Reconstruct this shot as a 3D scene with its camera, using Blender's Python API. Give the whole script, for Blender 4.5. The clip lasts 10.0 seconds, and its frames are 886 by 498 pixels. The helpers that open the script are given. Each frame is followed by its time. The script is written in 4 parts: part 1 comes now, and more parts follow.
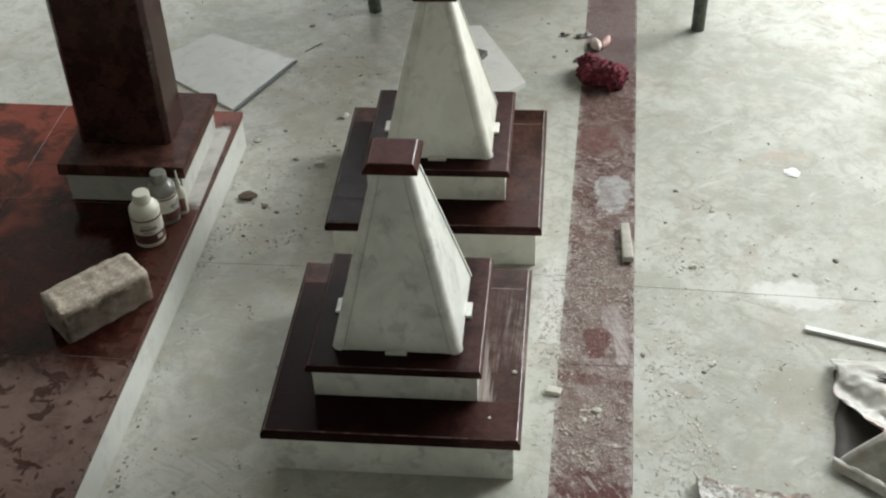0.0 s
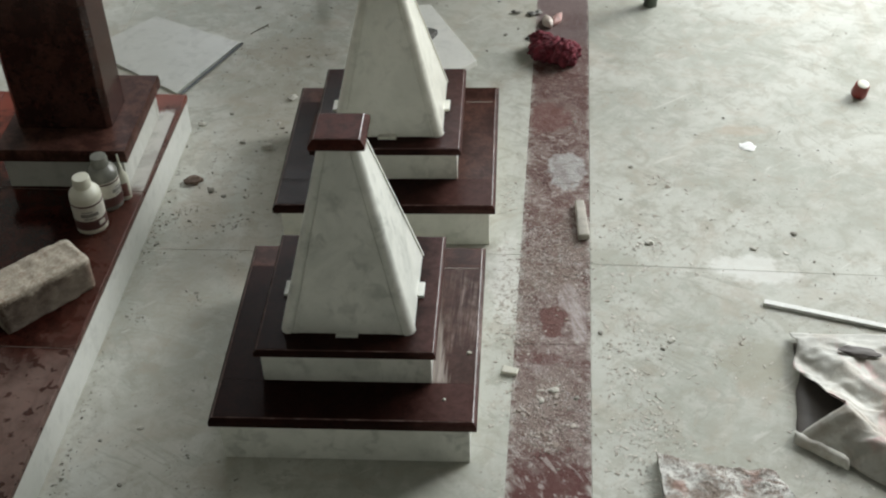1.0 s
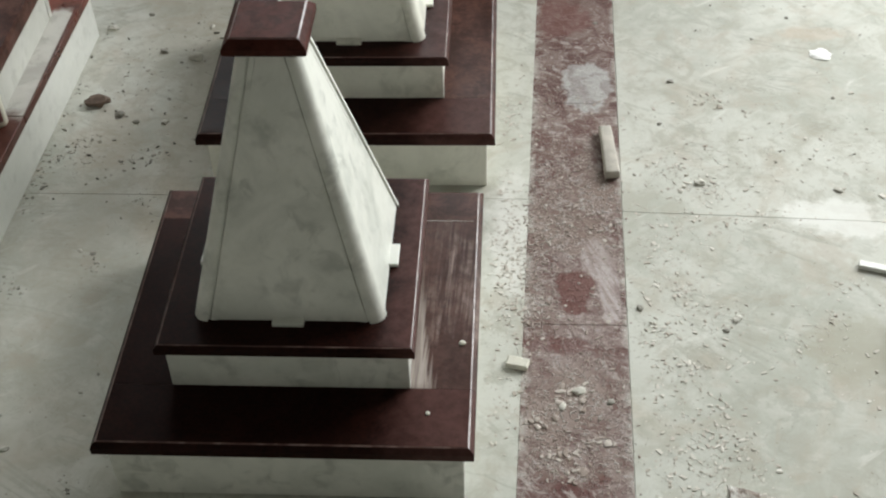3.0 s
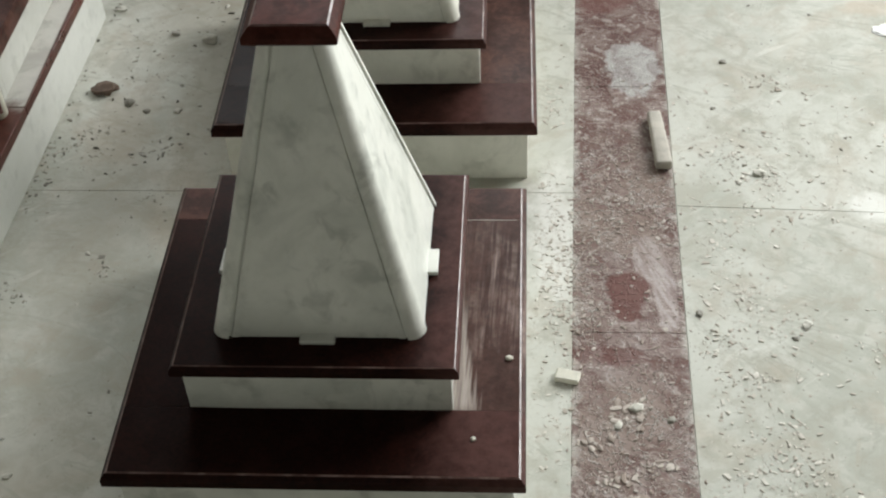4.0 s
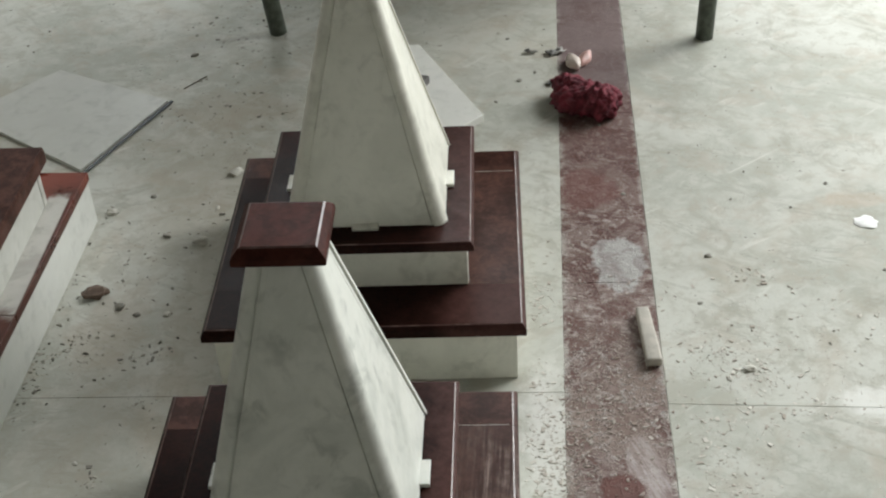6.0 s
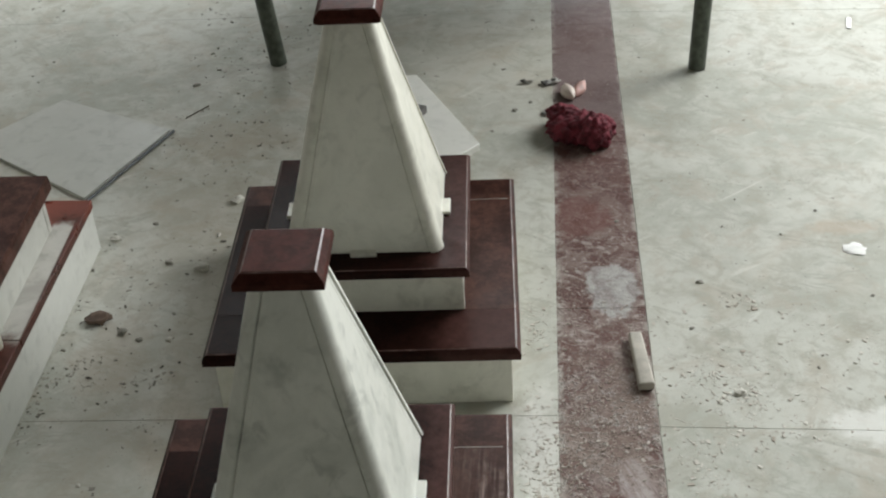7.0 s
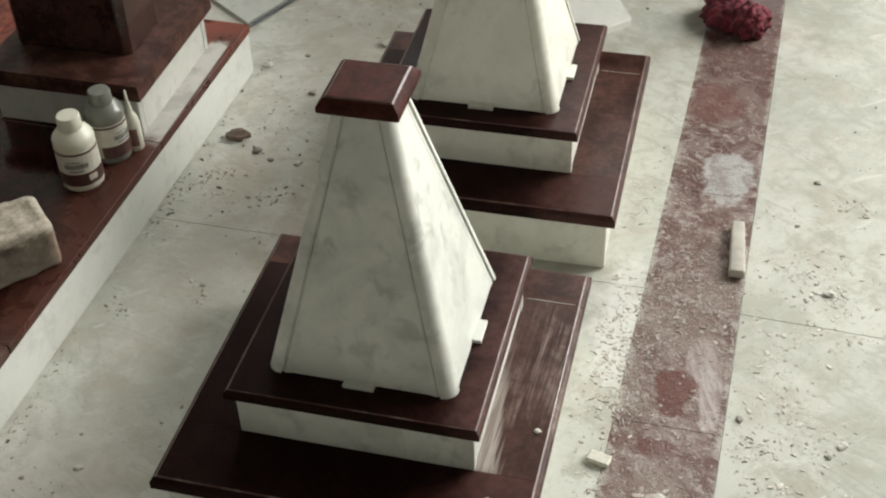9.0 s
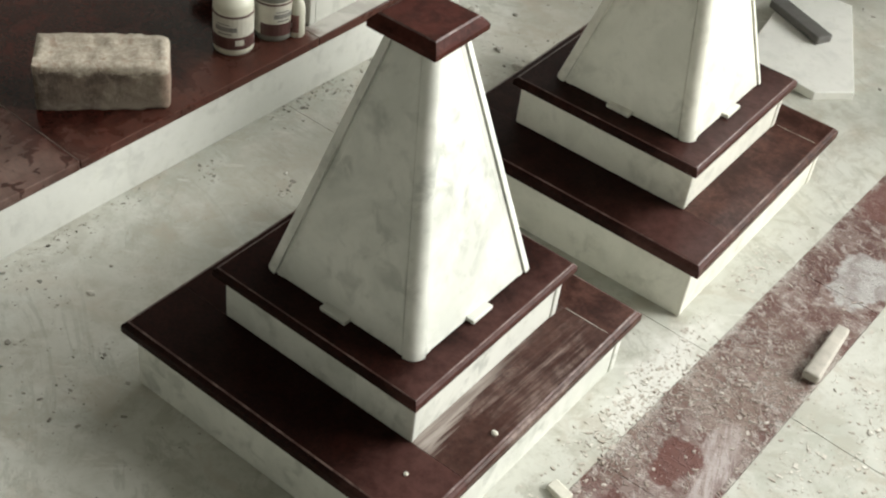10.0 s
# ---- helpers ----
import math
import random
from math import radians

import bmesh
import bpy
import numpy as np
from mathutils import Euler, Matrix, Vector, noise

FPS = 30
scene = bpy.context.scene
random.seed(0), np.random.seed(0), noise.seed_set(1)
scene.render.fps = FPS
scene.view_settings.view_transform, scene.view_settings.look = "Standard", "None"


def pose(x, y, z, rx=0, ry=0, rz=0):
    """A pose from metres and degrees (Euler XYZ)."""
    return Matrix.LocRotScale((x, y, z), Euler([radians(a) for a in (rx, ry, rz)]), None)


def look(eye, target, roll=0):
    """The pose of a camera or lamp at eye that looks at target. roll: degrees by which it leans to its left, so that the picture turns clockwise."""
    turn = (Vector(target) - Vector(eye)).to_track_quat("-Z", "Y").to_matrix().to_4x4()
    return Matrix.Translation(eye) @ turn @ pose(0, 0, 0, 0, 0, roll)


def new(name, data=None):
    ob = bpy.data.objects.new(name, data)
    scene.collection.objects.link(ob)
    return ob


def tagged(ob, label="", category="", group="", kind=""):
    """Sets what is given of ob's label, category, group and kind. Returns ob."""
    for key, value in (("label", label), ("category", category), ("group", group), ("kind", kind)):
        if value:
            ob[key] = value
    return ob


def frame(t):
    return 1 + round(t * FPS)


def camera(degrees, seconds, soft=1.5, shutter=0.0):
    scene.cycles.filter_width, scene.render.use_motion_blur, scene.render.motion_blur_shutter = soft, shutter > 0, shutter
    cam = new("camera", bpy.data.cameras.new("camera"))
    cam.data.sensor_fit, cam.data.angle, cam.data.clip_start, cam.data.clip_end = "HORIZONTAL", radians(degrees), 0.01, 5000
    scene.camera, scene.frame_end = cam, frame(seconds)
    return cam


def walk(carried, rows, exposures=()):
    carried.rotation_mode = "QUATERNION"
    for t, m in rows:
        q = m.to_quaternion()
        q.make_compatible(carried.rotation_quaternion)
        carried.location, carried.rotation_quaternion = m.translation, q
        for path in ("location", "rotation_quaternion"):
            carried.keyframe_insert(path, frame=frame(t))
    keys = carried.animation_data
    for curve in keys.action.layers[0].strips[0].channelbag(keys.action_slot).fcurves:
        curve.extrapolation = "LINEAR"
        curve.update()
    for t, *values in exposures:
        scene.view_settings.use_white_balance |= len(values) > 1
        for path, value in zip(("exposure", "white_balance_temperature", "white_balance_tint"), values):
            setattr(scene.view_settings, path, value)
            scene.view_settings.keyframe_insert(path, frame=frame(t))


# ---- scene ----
cam = camera(38.0, 10.0, soft=2.2)
PATH = [
    (0, (0.3475, -1.9636, 1.9837), (0.1428, -0.4225, 0.7255), -2.79),
    (0.5, (0.3517, -1.9407, 1.9346), (0.1858, -0.3947, 0.6766), -2.66),
    (1, (0.3576, -1.9271, 1.9145), (0.2165, -0.3869, 0.6464), -2.46),
    (1.5, (0.3723, -1.9179, 1.9273), (0.2346, -0.3821, 0.6536), -2.63),
    (2, (0.3634, -1.9010, 1.9230), (0.2443, -0.3778, 0.6324), -2.47),
    (2.2, (0.3560, -1.6201, 1.7325), (0.2258, -0.1258, 0.4096), -2.84),
    (2.5, (0.3081, -1.4347, 1.6050), (0.2068, 0.0352, 0.2526), -2.12),
    (2.7, (0.3174, -1.3960, 1.5487), (0.2025, 0.0721, 0.1954), -2.14),
    (3.8, (0.2558, -1.1690, 1.3792), (0.1482, 0.2589, -0.0171), -2.48),
    (4, (0.2558, -1.1652, 1.3819), (0.1228, 0.2629, -0.0119), -3.26),
    (4.5, (0.2504, -1.1302, 1.3686), (0.0891, 0.3295, 0.0109), -4.05),
    (5, (0.2545, -1.1230, 1.3797), (0.1100, 0.3952, 0.0858), -3.81),
    (5.5, (0.2577, -1.1113, 1.3988), (0.1296, 0.4631, 0.1721), -3.68),
    (5.7, (0.2562, -1.1155, 1.4068), (0.1352, 0.4706, 0.1945), -3.56),
    (6.8, (0.2644, -1.1708, 1.4477), (0.1496, 0.4518, 0.2841), -3.49),
    (7, (0.2649, -1.1701, 1.4455), (0.1493, 0.4549, 0.2854), -3.47),
    (7.5, (0.2613, -1.1742, 1.4394), (0.1477, 0.4482, 0.2753), -3.50),
    (8, (0.2696, -1.2245, 1.4567), (0.1229, 0.3484, 0.2302), -4.05),
    (8.5, (0.3085, -1.2295, 1.4397), (0.0744, 0.2851, 0.1547), -4.72),
    (9, (0.4343, -1.2401, 1.4635), (0.0232, 0.2234, 0.1638), -2.22),
    (9.5, (0.6201, -1.2158, 1.4523), (-0.0140, 0.1793, 0.1671), 3.24),
    (10, (0.7508, -1.0547, 1.3929), (-0.0698, 0.2049, 0.0739), 8.12),
]
EXPOSURES = [(0, -0.15, 6270, 10), (1, -0.3, 6260, 10), (2, -0.36, 6270, 10), (2.7, -0.17, 6310, 10), (4, -0.01, 6350, 10), (4.5, -0.02, 6350, 10),
             (5.5, -0.19, 6300, 10), (7.5, -0.46, 6330, 10), (8.5, -0.15, 6560, 10), (9, 0.07, 6600, 10), (9.5, 0.2, 6600, 10), (10, 0.26, 6560, 10)]
walk(cam, [(t, look(e, g, r)) for t, e, g, r in PATH], EXPOSURES)

# ---- world and light: overcast daylight through wide openings to the north and east ----
world = bpy.data.worlds.new("world")
scene.world = world
world.use_nodes = True
wn = world.node_tree.nodes
sky = wn.new("ShaderNodeTexSky")
sky.sky_type = 'NISHITA'
sky.sun_disc = False
sky.sun_elevation = radians(35)
sky.sun_rotation = radians(55)
world.node_tree.links.new(sky.outputs[0], wn["Background"].inputs[0])
wn["Background"].inputs[1].default_value = 0.12

sun = new("sun", bpy.data.lights.new("sun", 'SUN'))
sun.data.energy = 0.6
sun.data.angle = radians(15)
sun.data.color = (1.0, 0.96, 0.9)
sun.matrix_world = look((4, 3, 4), (0, 0, 0))


def window_light(name, eye, target, w, h, watts, colour=(0.985, 1.0, 0.965)):
    lamp = new(name, bpy.data.lights.new(name, 'AREA'))
    lamp.data.shape = 'RECTANGLE'
    lamp.data.size, lamp.data.size_y = w, h
    lamp.data.energy = watts
    lamp.data.color = colour
    lamp.matrix_world = look(eye, target)
    return lamp


window_light("daylight_east", (4.75, 4.0, 3.1), (0.0, 0.5, 0.2), 3.2, 3.3, 610)
window_light("daylight_north", (0.75, 5.95, 3.1), (-0.1, 0.5, 0.2), 5.2, 3.3, 495)


# ---- materials ----
class Mat:
    """A small builder for node materials."""

    def __init__(self, name, rough=0.5, metal=0.0):
        self.m = bpy.data.materials.new(name)
        self.m.use_nodes = True
        self.t = self.m.node_tree
        self.b = self.t.nodes["Principled BSDF"]
        self.b.inputs["Roughness"].default_value = rough
        self.b.inputs["Metallic"].default_value = metal
        self.co = self.node("ShaderNodeTexCoord").outputs["Object"]

    def node(self, kind, **inputs):
        n = self.t.nodes.new(kind)
        for k, v in inputs.items():
            self.put(n.inputs[k.replace("_", " ")], v)
        return n

    def put(self, socket, v):
        if isinstance(v, bpy.types.NodeSocket):
            self.t.links.new(v, socket)
        else:
            socket.default_value = v

    def world_space(self):
        """Use world places, so that alike pieces differ."""
        self.co = self.node("ShaderNodeNewGeometry").outputs["Position"]

    def scaled(self, s, move=(0, 0, 0), rot=(0, 0, 0)):
        """Coordinates turned first and stretched after, so that streaks lie askew."""
        vec = self.co
        if any(rot):
            n = self.node("ShaderNodeMapping")
            self.put(n.inputs["Vector"], vec)
            n.inputs["Rotation"].default_value = rot
            vec = n.outputs[0]
        n = self.node("ShaderNodeMapping")
        self.put(n.inputs["Vector"], vec)
        n.inputs["Scale"].default_value = s
        n.inputs["Location"].default_value = move
        return n.outputs[0]

    def noise(self, scale, detail=5.0, rough=0.55, distort=0.0, vec=None):
        n = self.node("ShaderNodeTexNoise", Scale=scale, Detail=detail, Roughness=rough, Distortion=distort)
        self.put(n.inputs["Vector"], vec if vec is not None else self.co)
        return n.outputs["Fac"]

    def ramp(self, fac, lo, hi, a=0.0, b=1.0):
        n = self.node("ShaderNodeMapRange", From_Min=lo, From_Max=hi, To_Min=a, To_Max=b)
        n.interpolation_type = 'SMOOTHSTEP'
        self.put(n.inputs["Value"], fac)
        return n.outputs[0]

    def mix(self, fac, a, b):
        n = self.node("ShaderNodeMix")
        n.data_type = 'RGBA'
        self.put(n.inputs["Factor"], fac)
        for sock, v in ((n.inputs[6], a), (n.inputs[7], b)):
            self.put(sock, v if isinstance(v, bpy.types.NodeSocket) else (*v, 1.0))
        return n.outputs[2]

    def math(self, op, a, b=0.0):
        n = self.node("ShaderNodeMath")
        n.operation = op
        self.put(n.inputs[0], a)
        self.put(n.inputs[1], b)
        return n.outputs[0]

    def random(self):
        return self.node("ShaderNodeObjectInfo").outputs["Random"]

    def island(self):
        return self.node("ShaderNodeNewGeometry").outputs["Random Per Island"]

    def sep(self):
        n = self.node("ShaderNodeSeparateXYZ")
        self.put(n.inputs[0], self.co)
        return n.outputs

    def colour(self, c):
        self.put(self.b.inputs["Base Color"], c if isinstance(c, bpy.types.NodeSocket) else (*c, 1.0))
        return self

    def rough(self, v):
        self.put(self.b.inputs["Roughness"], v)
        return self

    def bump(self, height, strength=0.3, distance=0.002):
        n = self.node("ShaderNodeBump", Strength=strength, Distance=distance, Height=height)
        self.put(self.b.inputs["Normal"], n.outputs[0])
        return self


def plain(name, colour, rough=0.6, metal=0.0, vary=0.15, scale=40.0, bump=0.1):
    m = Mat(name, rough, metal)
    n = m.noise(scale)
    dark = tuple(c * (1 - vary) for c in colour)
    m.colour(m.mix(m.ramp(n, 0.35, 0.65), dark, colour))
    m.bump(n, bump, 0.001)
    return m.m


def make_marble(name, base, vein, mottle=1.0):
    """Polished white marble with soft grey-green clouds and a few thin veins."""
    m = Mat(name, 0.4)
    m.world_space()
    cloud = m.noise(9.0, 5, 0.6, 0.5)
    blot = m.noise(32.0, 4, 0.55, 0.6)
    veins = m.noise(10.0, 8, 0.62, 0.9)
    line = m.ramp(m.math('ABSOLUTE', m.math('SUBTRACT', veins, 0.5)), 0.0, 0.035, 1.0, 0.0)
    c = m.mix(m.ramp(cloud, 0.42, 0.62, 0.0, 0.55 * mottle), base, vein)
    where = m.ramp(m.noise(13.0, 3), 0.40, 0.58)
    c = m.mix(m.math('MULTIPLY', m.ramp(blot, 0.45, 0.70, 0.0, 0.80 * mottle), where), c, tuple(v * 0.75 for v in vein))
    patch = m.ramp(m.noise(7.0, 3), 0.52, 0.66)
    c = m.mix(m.math('MULTIPLY', m.math('MULTIPLY', line, patch), 0.22 * mottle), c, tuple(v * 0.75 for v in vein))
    c = m.mix(m.ramp(m.noise(70.0, 4, 0.65), 0.52, 0.75, 0.0, 0.22), c, (0.46, 0.46, 0.38))
    m.colour(c)
    m.rough(m.ramp(m.noise(35.0), 0.3, 0.7, 0.30, 0.5))
    m.bump(m.noise(160.0), 0.06, 0.0006)
    return m.m


def make_granite(name, film=0.25, streak=0.0, lift=0.0, gloss=0.36, east_dust_lit=0.0, shine=0.10):
    """Polished red granite under a thin film of marble dust, wiped in streaks where streak is above nought.
    Along the eastern side, reddish dust and the tone of its light are painted together."""
    m = Mat(name, 0.2)
    m.world_space()
    grain = m.noise(190.0, 6, 0.7)
    mott = m.noise(30.0, 5, 0.6, 0.6)
    c = m.mix(m.ramp(grain, 0.35, 0.68), (0.004, 0.0013, 0.0009), (0.017, 0.0042, 0.0028))
    c = m.mix(m.ramp(mott, 0.45, 0.75, 0.0, 0.5), c, (0.024, 0.0065, 0.0048))
    if lift:
        c = m.mix(m.math('MULTIPLY', m.ramp(m.noise(42.0, 6, 0.68, 0.5), 0.36, 0.62, 0.45, 1.35), lift), c, (0.17, 0.045, 0.034))
    haze = m.noise(19.0, 8, 0.72, 0.3)
    d = m.ramp(haze, 0.40, 0.60, (0.7 if streak else 0.45) * film, (1.2 if streak else 1.3) * film)
    d = m.math('MULTIPLY', d, m.ramp(m.noise(120.0, 4, 0.7), 0.3, 0.7, 0.7, 1.15))
    c = m.mix(d, c, (0.24, 0.125, 0.098) if streak else (0.25, 0.120, 0.092))
    if east_dust_lit:
        lie = m.math('ADD', m.sep()[0], m.math('MULTIPLY', m.math('SUBTRACT', m.noise(14.0, 6, 0.65, 0.4), 0.5), 0.16))
        lit_dust = m.math('MULTIPLY', m.ramp(lie, 0.10, 0.19), m.ramp(m.noise(60.0, 6, 0.7), 0.3, 0.65, 0.55, 1.0))
        c = m.mix(m.math('MULTIPLY', lit_dust, east_dust_lit), c, (0.090, 0.042, 0.036))
    if streak:
        broad = m.noise(11.0, 4, 0.6, 0.5, m.scaled((1.6, 0.7, 1.0), rot=(0, 0, 0.06)))
        fine = m.noise(40.0, 6, 0.66, 0.2, m.scaled((3.8, 0.16, 1.0), rot=(0, 0, 0.03)))
        cloud = m.ramp(m.noise(42.0, 5, 0.7), 0.34, 0.62, 0.35, 1.0)
        k = m.math('MULTIPLY', m.math('MULTIPLY', m.ramp(broad, 0.40, 0.66, 0.05, 1.0), m.ramp(fine, 0.38, 0.70, 0.0, 1.0)), cloud)
        k = m.math('MULTIPLY', k, m.ramp(m.sep()[1], -0.17, -0.06, 0.1, 1.0))
        c = m.mix(m.math('MULTIPLY', k, streak), c, (0.37, 0.285, 0.25))
        # plaster dust wiped up against the plinth
        lip = m.math('ADD', m.math('ADD', m.sep()[0], m.math('MULTIPLY', m.math('ADD', m.sep()[1], 0.15), 0.11)), m.math('MULTIPLY', m.math('SUBTRACT', fine, 0.5), 0.06))
        c = m.mix(m.math('MULTIPLY', m.math('MULTIPLY', m.ramp(lip, 0.196, 0.184, 0.0, 0.80), m.ramp(fine, 0.34, 0.60, 0.5, 1.0)), m.math('MULTIPLY', m.ramp(m.sep()[1], -0.185, -0.145, 0.0, 1.0), m.ramp(m.sep()[1], 0.06, -0.05, 0.30, 1.0))), c, (0.44, 0.39, 0.35))
    m.colour(c)
    m.rough(m.ramp(m.noise(45.0, 5, 0.65), 0.3, 0.7, gloss - 0.06, gloss + 0.10))
    m.b.inputs["Specular IOR Level"].default_value = shine
    m.bump(grain, 0.03, 0.0004)
    return m.m


def make_arris(name):
    """The polished bevel of a granite slab: its edge highlight painted as paler colour, with pale chips."""
    m = Mat(name, 0.3)
    m.world_space()
    c = m.mix(m.ramp(m.noise(160.0, 5, 0.7), 0.30, 0.72), (0.050, 0.020, 0.016), (0.100, 0.046, 0.037))
    c = m.mix(m.ramp(m.noise(26.0, 6, 0.7), 0.46, 0.66, 0.0, 0.45), c, (0.36, 0.27, 0.235))
    m.colour(c)
    m.rough(m.ramp(m.noise(30.0, 3), 0.35, 0.65, 0.28, 0.42))
    m.b.inputs["Specular IOR Level"].default_value = 0.6
    return m.m


def make_platform_granite(name):
    """Polished dark red granite, wiped clean in the middle, dusty with small damp marks at its southern end."""
    m = Mat(name, 0.2)
    m.world_space()
    grain = m.noise(170.0, 6, 0.7)
    mott = m.noise(24.0, 5, 0.6, 0.6)
    c = m.mix(m.ramp(grain, 0.35, 0.68), (0.008, 0.0024, 0.0016), (0.036, 0.0085, 0.0058))
    c = m.mix(m.ramp(mott, 0.42, 0.72, 0.0, 0.6), c, (0.052, 0.0115, 0.0078))
    x, y = m.sep()[0], m.sep()[1]
    wob = m.noise(9.0, 5, 0.65, 0.6)
    shift = m.math('MULTIPLY', m.math('SUBTRACT', wob, 0.5), 0.35)
    rim = m.ramp(m.math('ADD', x, shift), -0.68, -0.58, 0.0, 0.20)
    near = m.ramp(m.math('ADD', y, shift), -0.04, -0.20, 0.0, 0.46)
    far = m.ramp(m.math('ADD', m.math('SUBTRACT', y, x), shift), 1.28, 1.56, 0.0, 0.7)
    haze = m.ramp(m.noise(14.0, 7, 0.7, 0.8), 0.30, 0.60, 0.45, 1.0)
    d = m.math('MULTIPLY', m.math('ADD', m.math('MAXIMUM', rim, near), 0.006), haze)
    caked = m.math('MULTIPLY', m.ramp(m.math('ADD', y, m.math('MULTIPLY', shift, 0.3)), 0.455, 0.485), m.ramp(m.math('ADD', y, m.math('MULTIPLY', shift, 0.2)), 0.815, 0.795))
    caked = m.math('MULTIPLY', caked, m.math('MULTIPLY', m.ramp(x, -0.566, -0.570), m.ramp(x, -0.612, -0.604)))
    damp = m.ramp(m.math('MULTIPLY', m.noise(30.0, 3, 0.5, 0.6), m.ramp(y, 0.0, -0.12, 0.6, 1.0)), 0.55, 0.60, 1.0, 0.3)
    d = m.math('MULTIPLY', d, damp)
    c = m.mix(m.math('MULTIPLY', far, m.ramp(wob, 0.40, 0.60, 0.1, 1.0)), c, (0.24, 0.052, 0.032))
    c = m.mix(d, c, m.mix(m.ramp(y, 0.0, -0.14), (0.30, 0.135, 0.100), (0.31, 0.215, 0.18)))
    c = m.mix(m.math('MULTIPLY', caked, m.ramp(wob, 0.3, 0.6, 0.7, 0.92)), c, (0.52, 0.51, 0.465))
    m.colour(c)
    m.rough(m.ramp(d, 0.0, 0.4, 0.15, 0.6))
    m.b.inputs["Specular IOR Level"].default_value = 0.16
    m.bump(grain, 0.03, 0.0004)
    return m.m


def make_floor(name):
    """Pale marble flooring under dust, with scuffs, damp stains, smears of plaster and some painted shade."""
    m = Mat(name, 0.5)
    m.world_space()
    cloud = m.noise(2.2, 7, 0.6, 0.8)
    mid = m.noise(9.0, 7, 0.62, 0.8)
    fine = m.noise(60.0, 6, 0.65)
    m.b.inputs["Specular IOR Level"].default_value = 0.22
    c = m.mix(m.ramp(cloud, 0.38, 0.62), (0.545, 0.548, 0.493), (0.405, 0.412, 0.357))
    c = m.mix(m.ramp(mid, 0.48, 0.72, 0.0, 0.5), c, (0.565, 0.568, 0.518))
    c = m.mix(m.ramp(m.noise(5.0, 6, 0.7, 1.5, m.scaled((1, 1, 1), (4, 2, 0))), 0.53, 0.68, 0.0, 0.55), c, (0.37, 0.36, 0.30))
    c = m.mix(m.ramp(m.noise(3.0, 5, 0.6, 1.0, m.scaled((1, 1, 1), (9, 5, 0))), 0.55, 0.70, 0.0, 0.42), c, (0.44, 0.37, 0.28))
    dusty = m.noise(17.0, 8, 0.68, 0.5)
    c = m.mix(m.ramp(dusty, 0.48, 0.66, 0.0, 0.5), c, (0.555, 0.558, 0.505))
    c = m.mix(m.ramp(dusty, 0.50, 0.38, 0.0, 0.55), c, (0.38, 0.365, 0.305))
    tan = m.noise(11.0, 6, 0.66, 0.6, m.scaled((1, 1, 1), (7, 3, 2)))
    c = m.mix(m.ramp(tan, 0.52, 0.64, 0.0, 0.4), c, (0.41, 0.36, 0.29))
    veins = m.noise(2.6, 8, 0.62, 1.2, m.scaled((0.7, 1.5, 1), (2, 8, 0), (0, 0, 0.5)))
    line = m.ramp(m.math('ABSOLUTE', m.math('SUBTRACT', veins, 0.5)), 0.0, 0.022, 0.5, 0.0)
    c = m.mix(m.math('MULTIPLY', line, m.ramp(mid, 0.42, 0.58)), c, (0.33, 0.33, 0.28))
    curl = m.noise(46.0, 3, 0.5, 1.2)
    curl = m.ramp(m.math('ABSOLUTE', m.math('SUBTRACT', curl, 0.5)), 0.0, 0.022, 1.0, 0.0)
    litter = m.ramp(m.noise(7.0, 5, 0.65, 0.0, m.scaled((1, 1, 1), (1, 6, 0))), 0.50, 0.64)
    c = m.mix(m.math('MULTIPLY', m.math('MULTIPLY', curl, litter), 0.5), c, (0.30, 0.285, 0.235))
    scuff = m.noise(14.0, 5, 0.6, 0.5, m.scaled((3.0, 0.5, 1), (3, 7, 0), (0, 0, 0.9)))
    c = m.mix(m.ramp(scuff, 0.62, 0.72, 0.0, 0.35), c, (0.74, 0.74, 0.69))
    c = m.mix(m.ramp(fine, 0.57, 0.72, 0.0, 0.38), c, (0.35, 0.335, 0.28))
    dots = m.noise(115.0, 2, 0.4)
    c = m.mix(m.math('MULTIPLY', m.ramp(dots, 0.70, 0.76), m.ramp(mid, 0.40, 0.60, 0.2, 0.8)), c, (0.16, 0.145, 0.115))
    grime = m.noise(6.0, 7, 0.7, 0.7, m.scaled((1, 1, 1), (5, 9, 3)))
    c = m.mix(m.ramp(grime, 0.54, 0.68, 0.0, 0.42), c, (0.31, 0.29, 0.235))
    wob = m.noise(18.0, 5, 0.65)

    def patch(px, py, rx, ry, lo=0.6, hi=1.1):
        dx = m.math('DIVIDE', m.math('SUBTRACT', m.sep()[0], px), rx)
        dy = m.math('DIVIDE', m.math('SUBTRACT', m.sep()[1], py), ry)
        r = m.math('SQRT', m.math('ADD', m.math('MULTIPLY', dx, dx), m.math('MULTIPLY', dy, dy)))
        return m.ramp(m.math('ADD', r, m.math('MULTIPLY', m.math('SUBTRACT', wob, 0.5), 2.2)), lo, hi, 1.0, 0.0)

    c = m.mix(m.math('MULTIPLY', patch(0.858, 0.343, 0.11, 0.05), 0.6), c, (0.78, 0.78, 0.74))
    c = m.mix(m.math('MULTIPLY', patch(0.821, 0.040, 0.08, 0.08), 0.65), c, (0.36, 0.345, 0.275))
    c = m.mix(m.math('MULTIPLY', patch(0.300, 0.300, 0.045, 0.16, 0.5, 1.2), 0.65), c, (0.74, 0.73, 0.685))
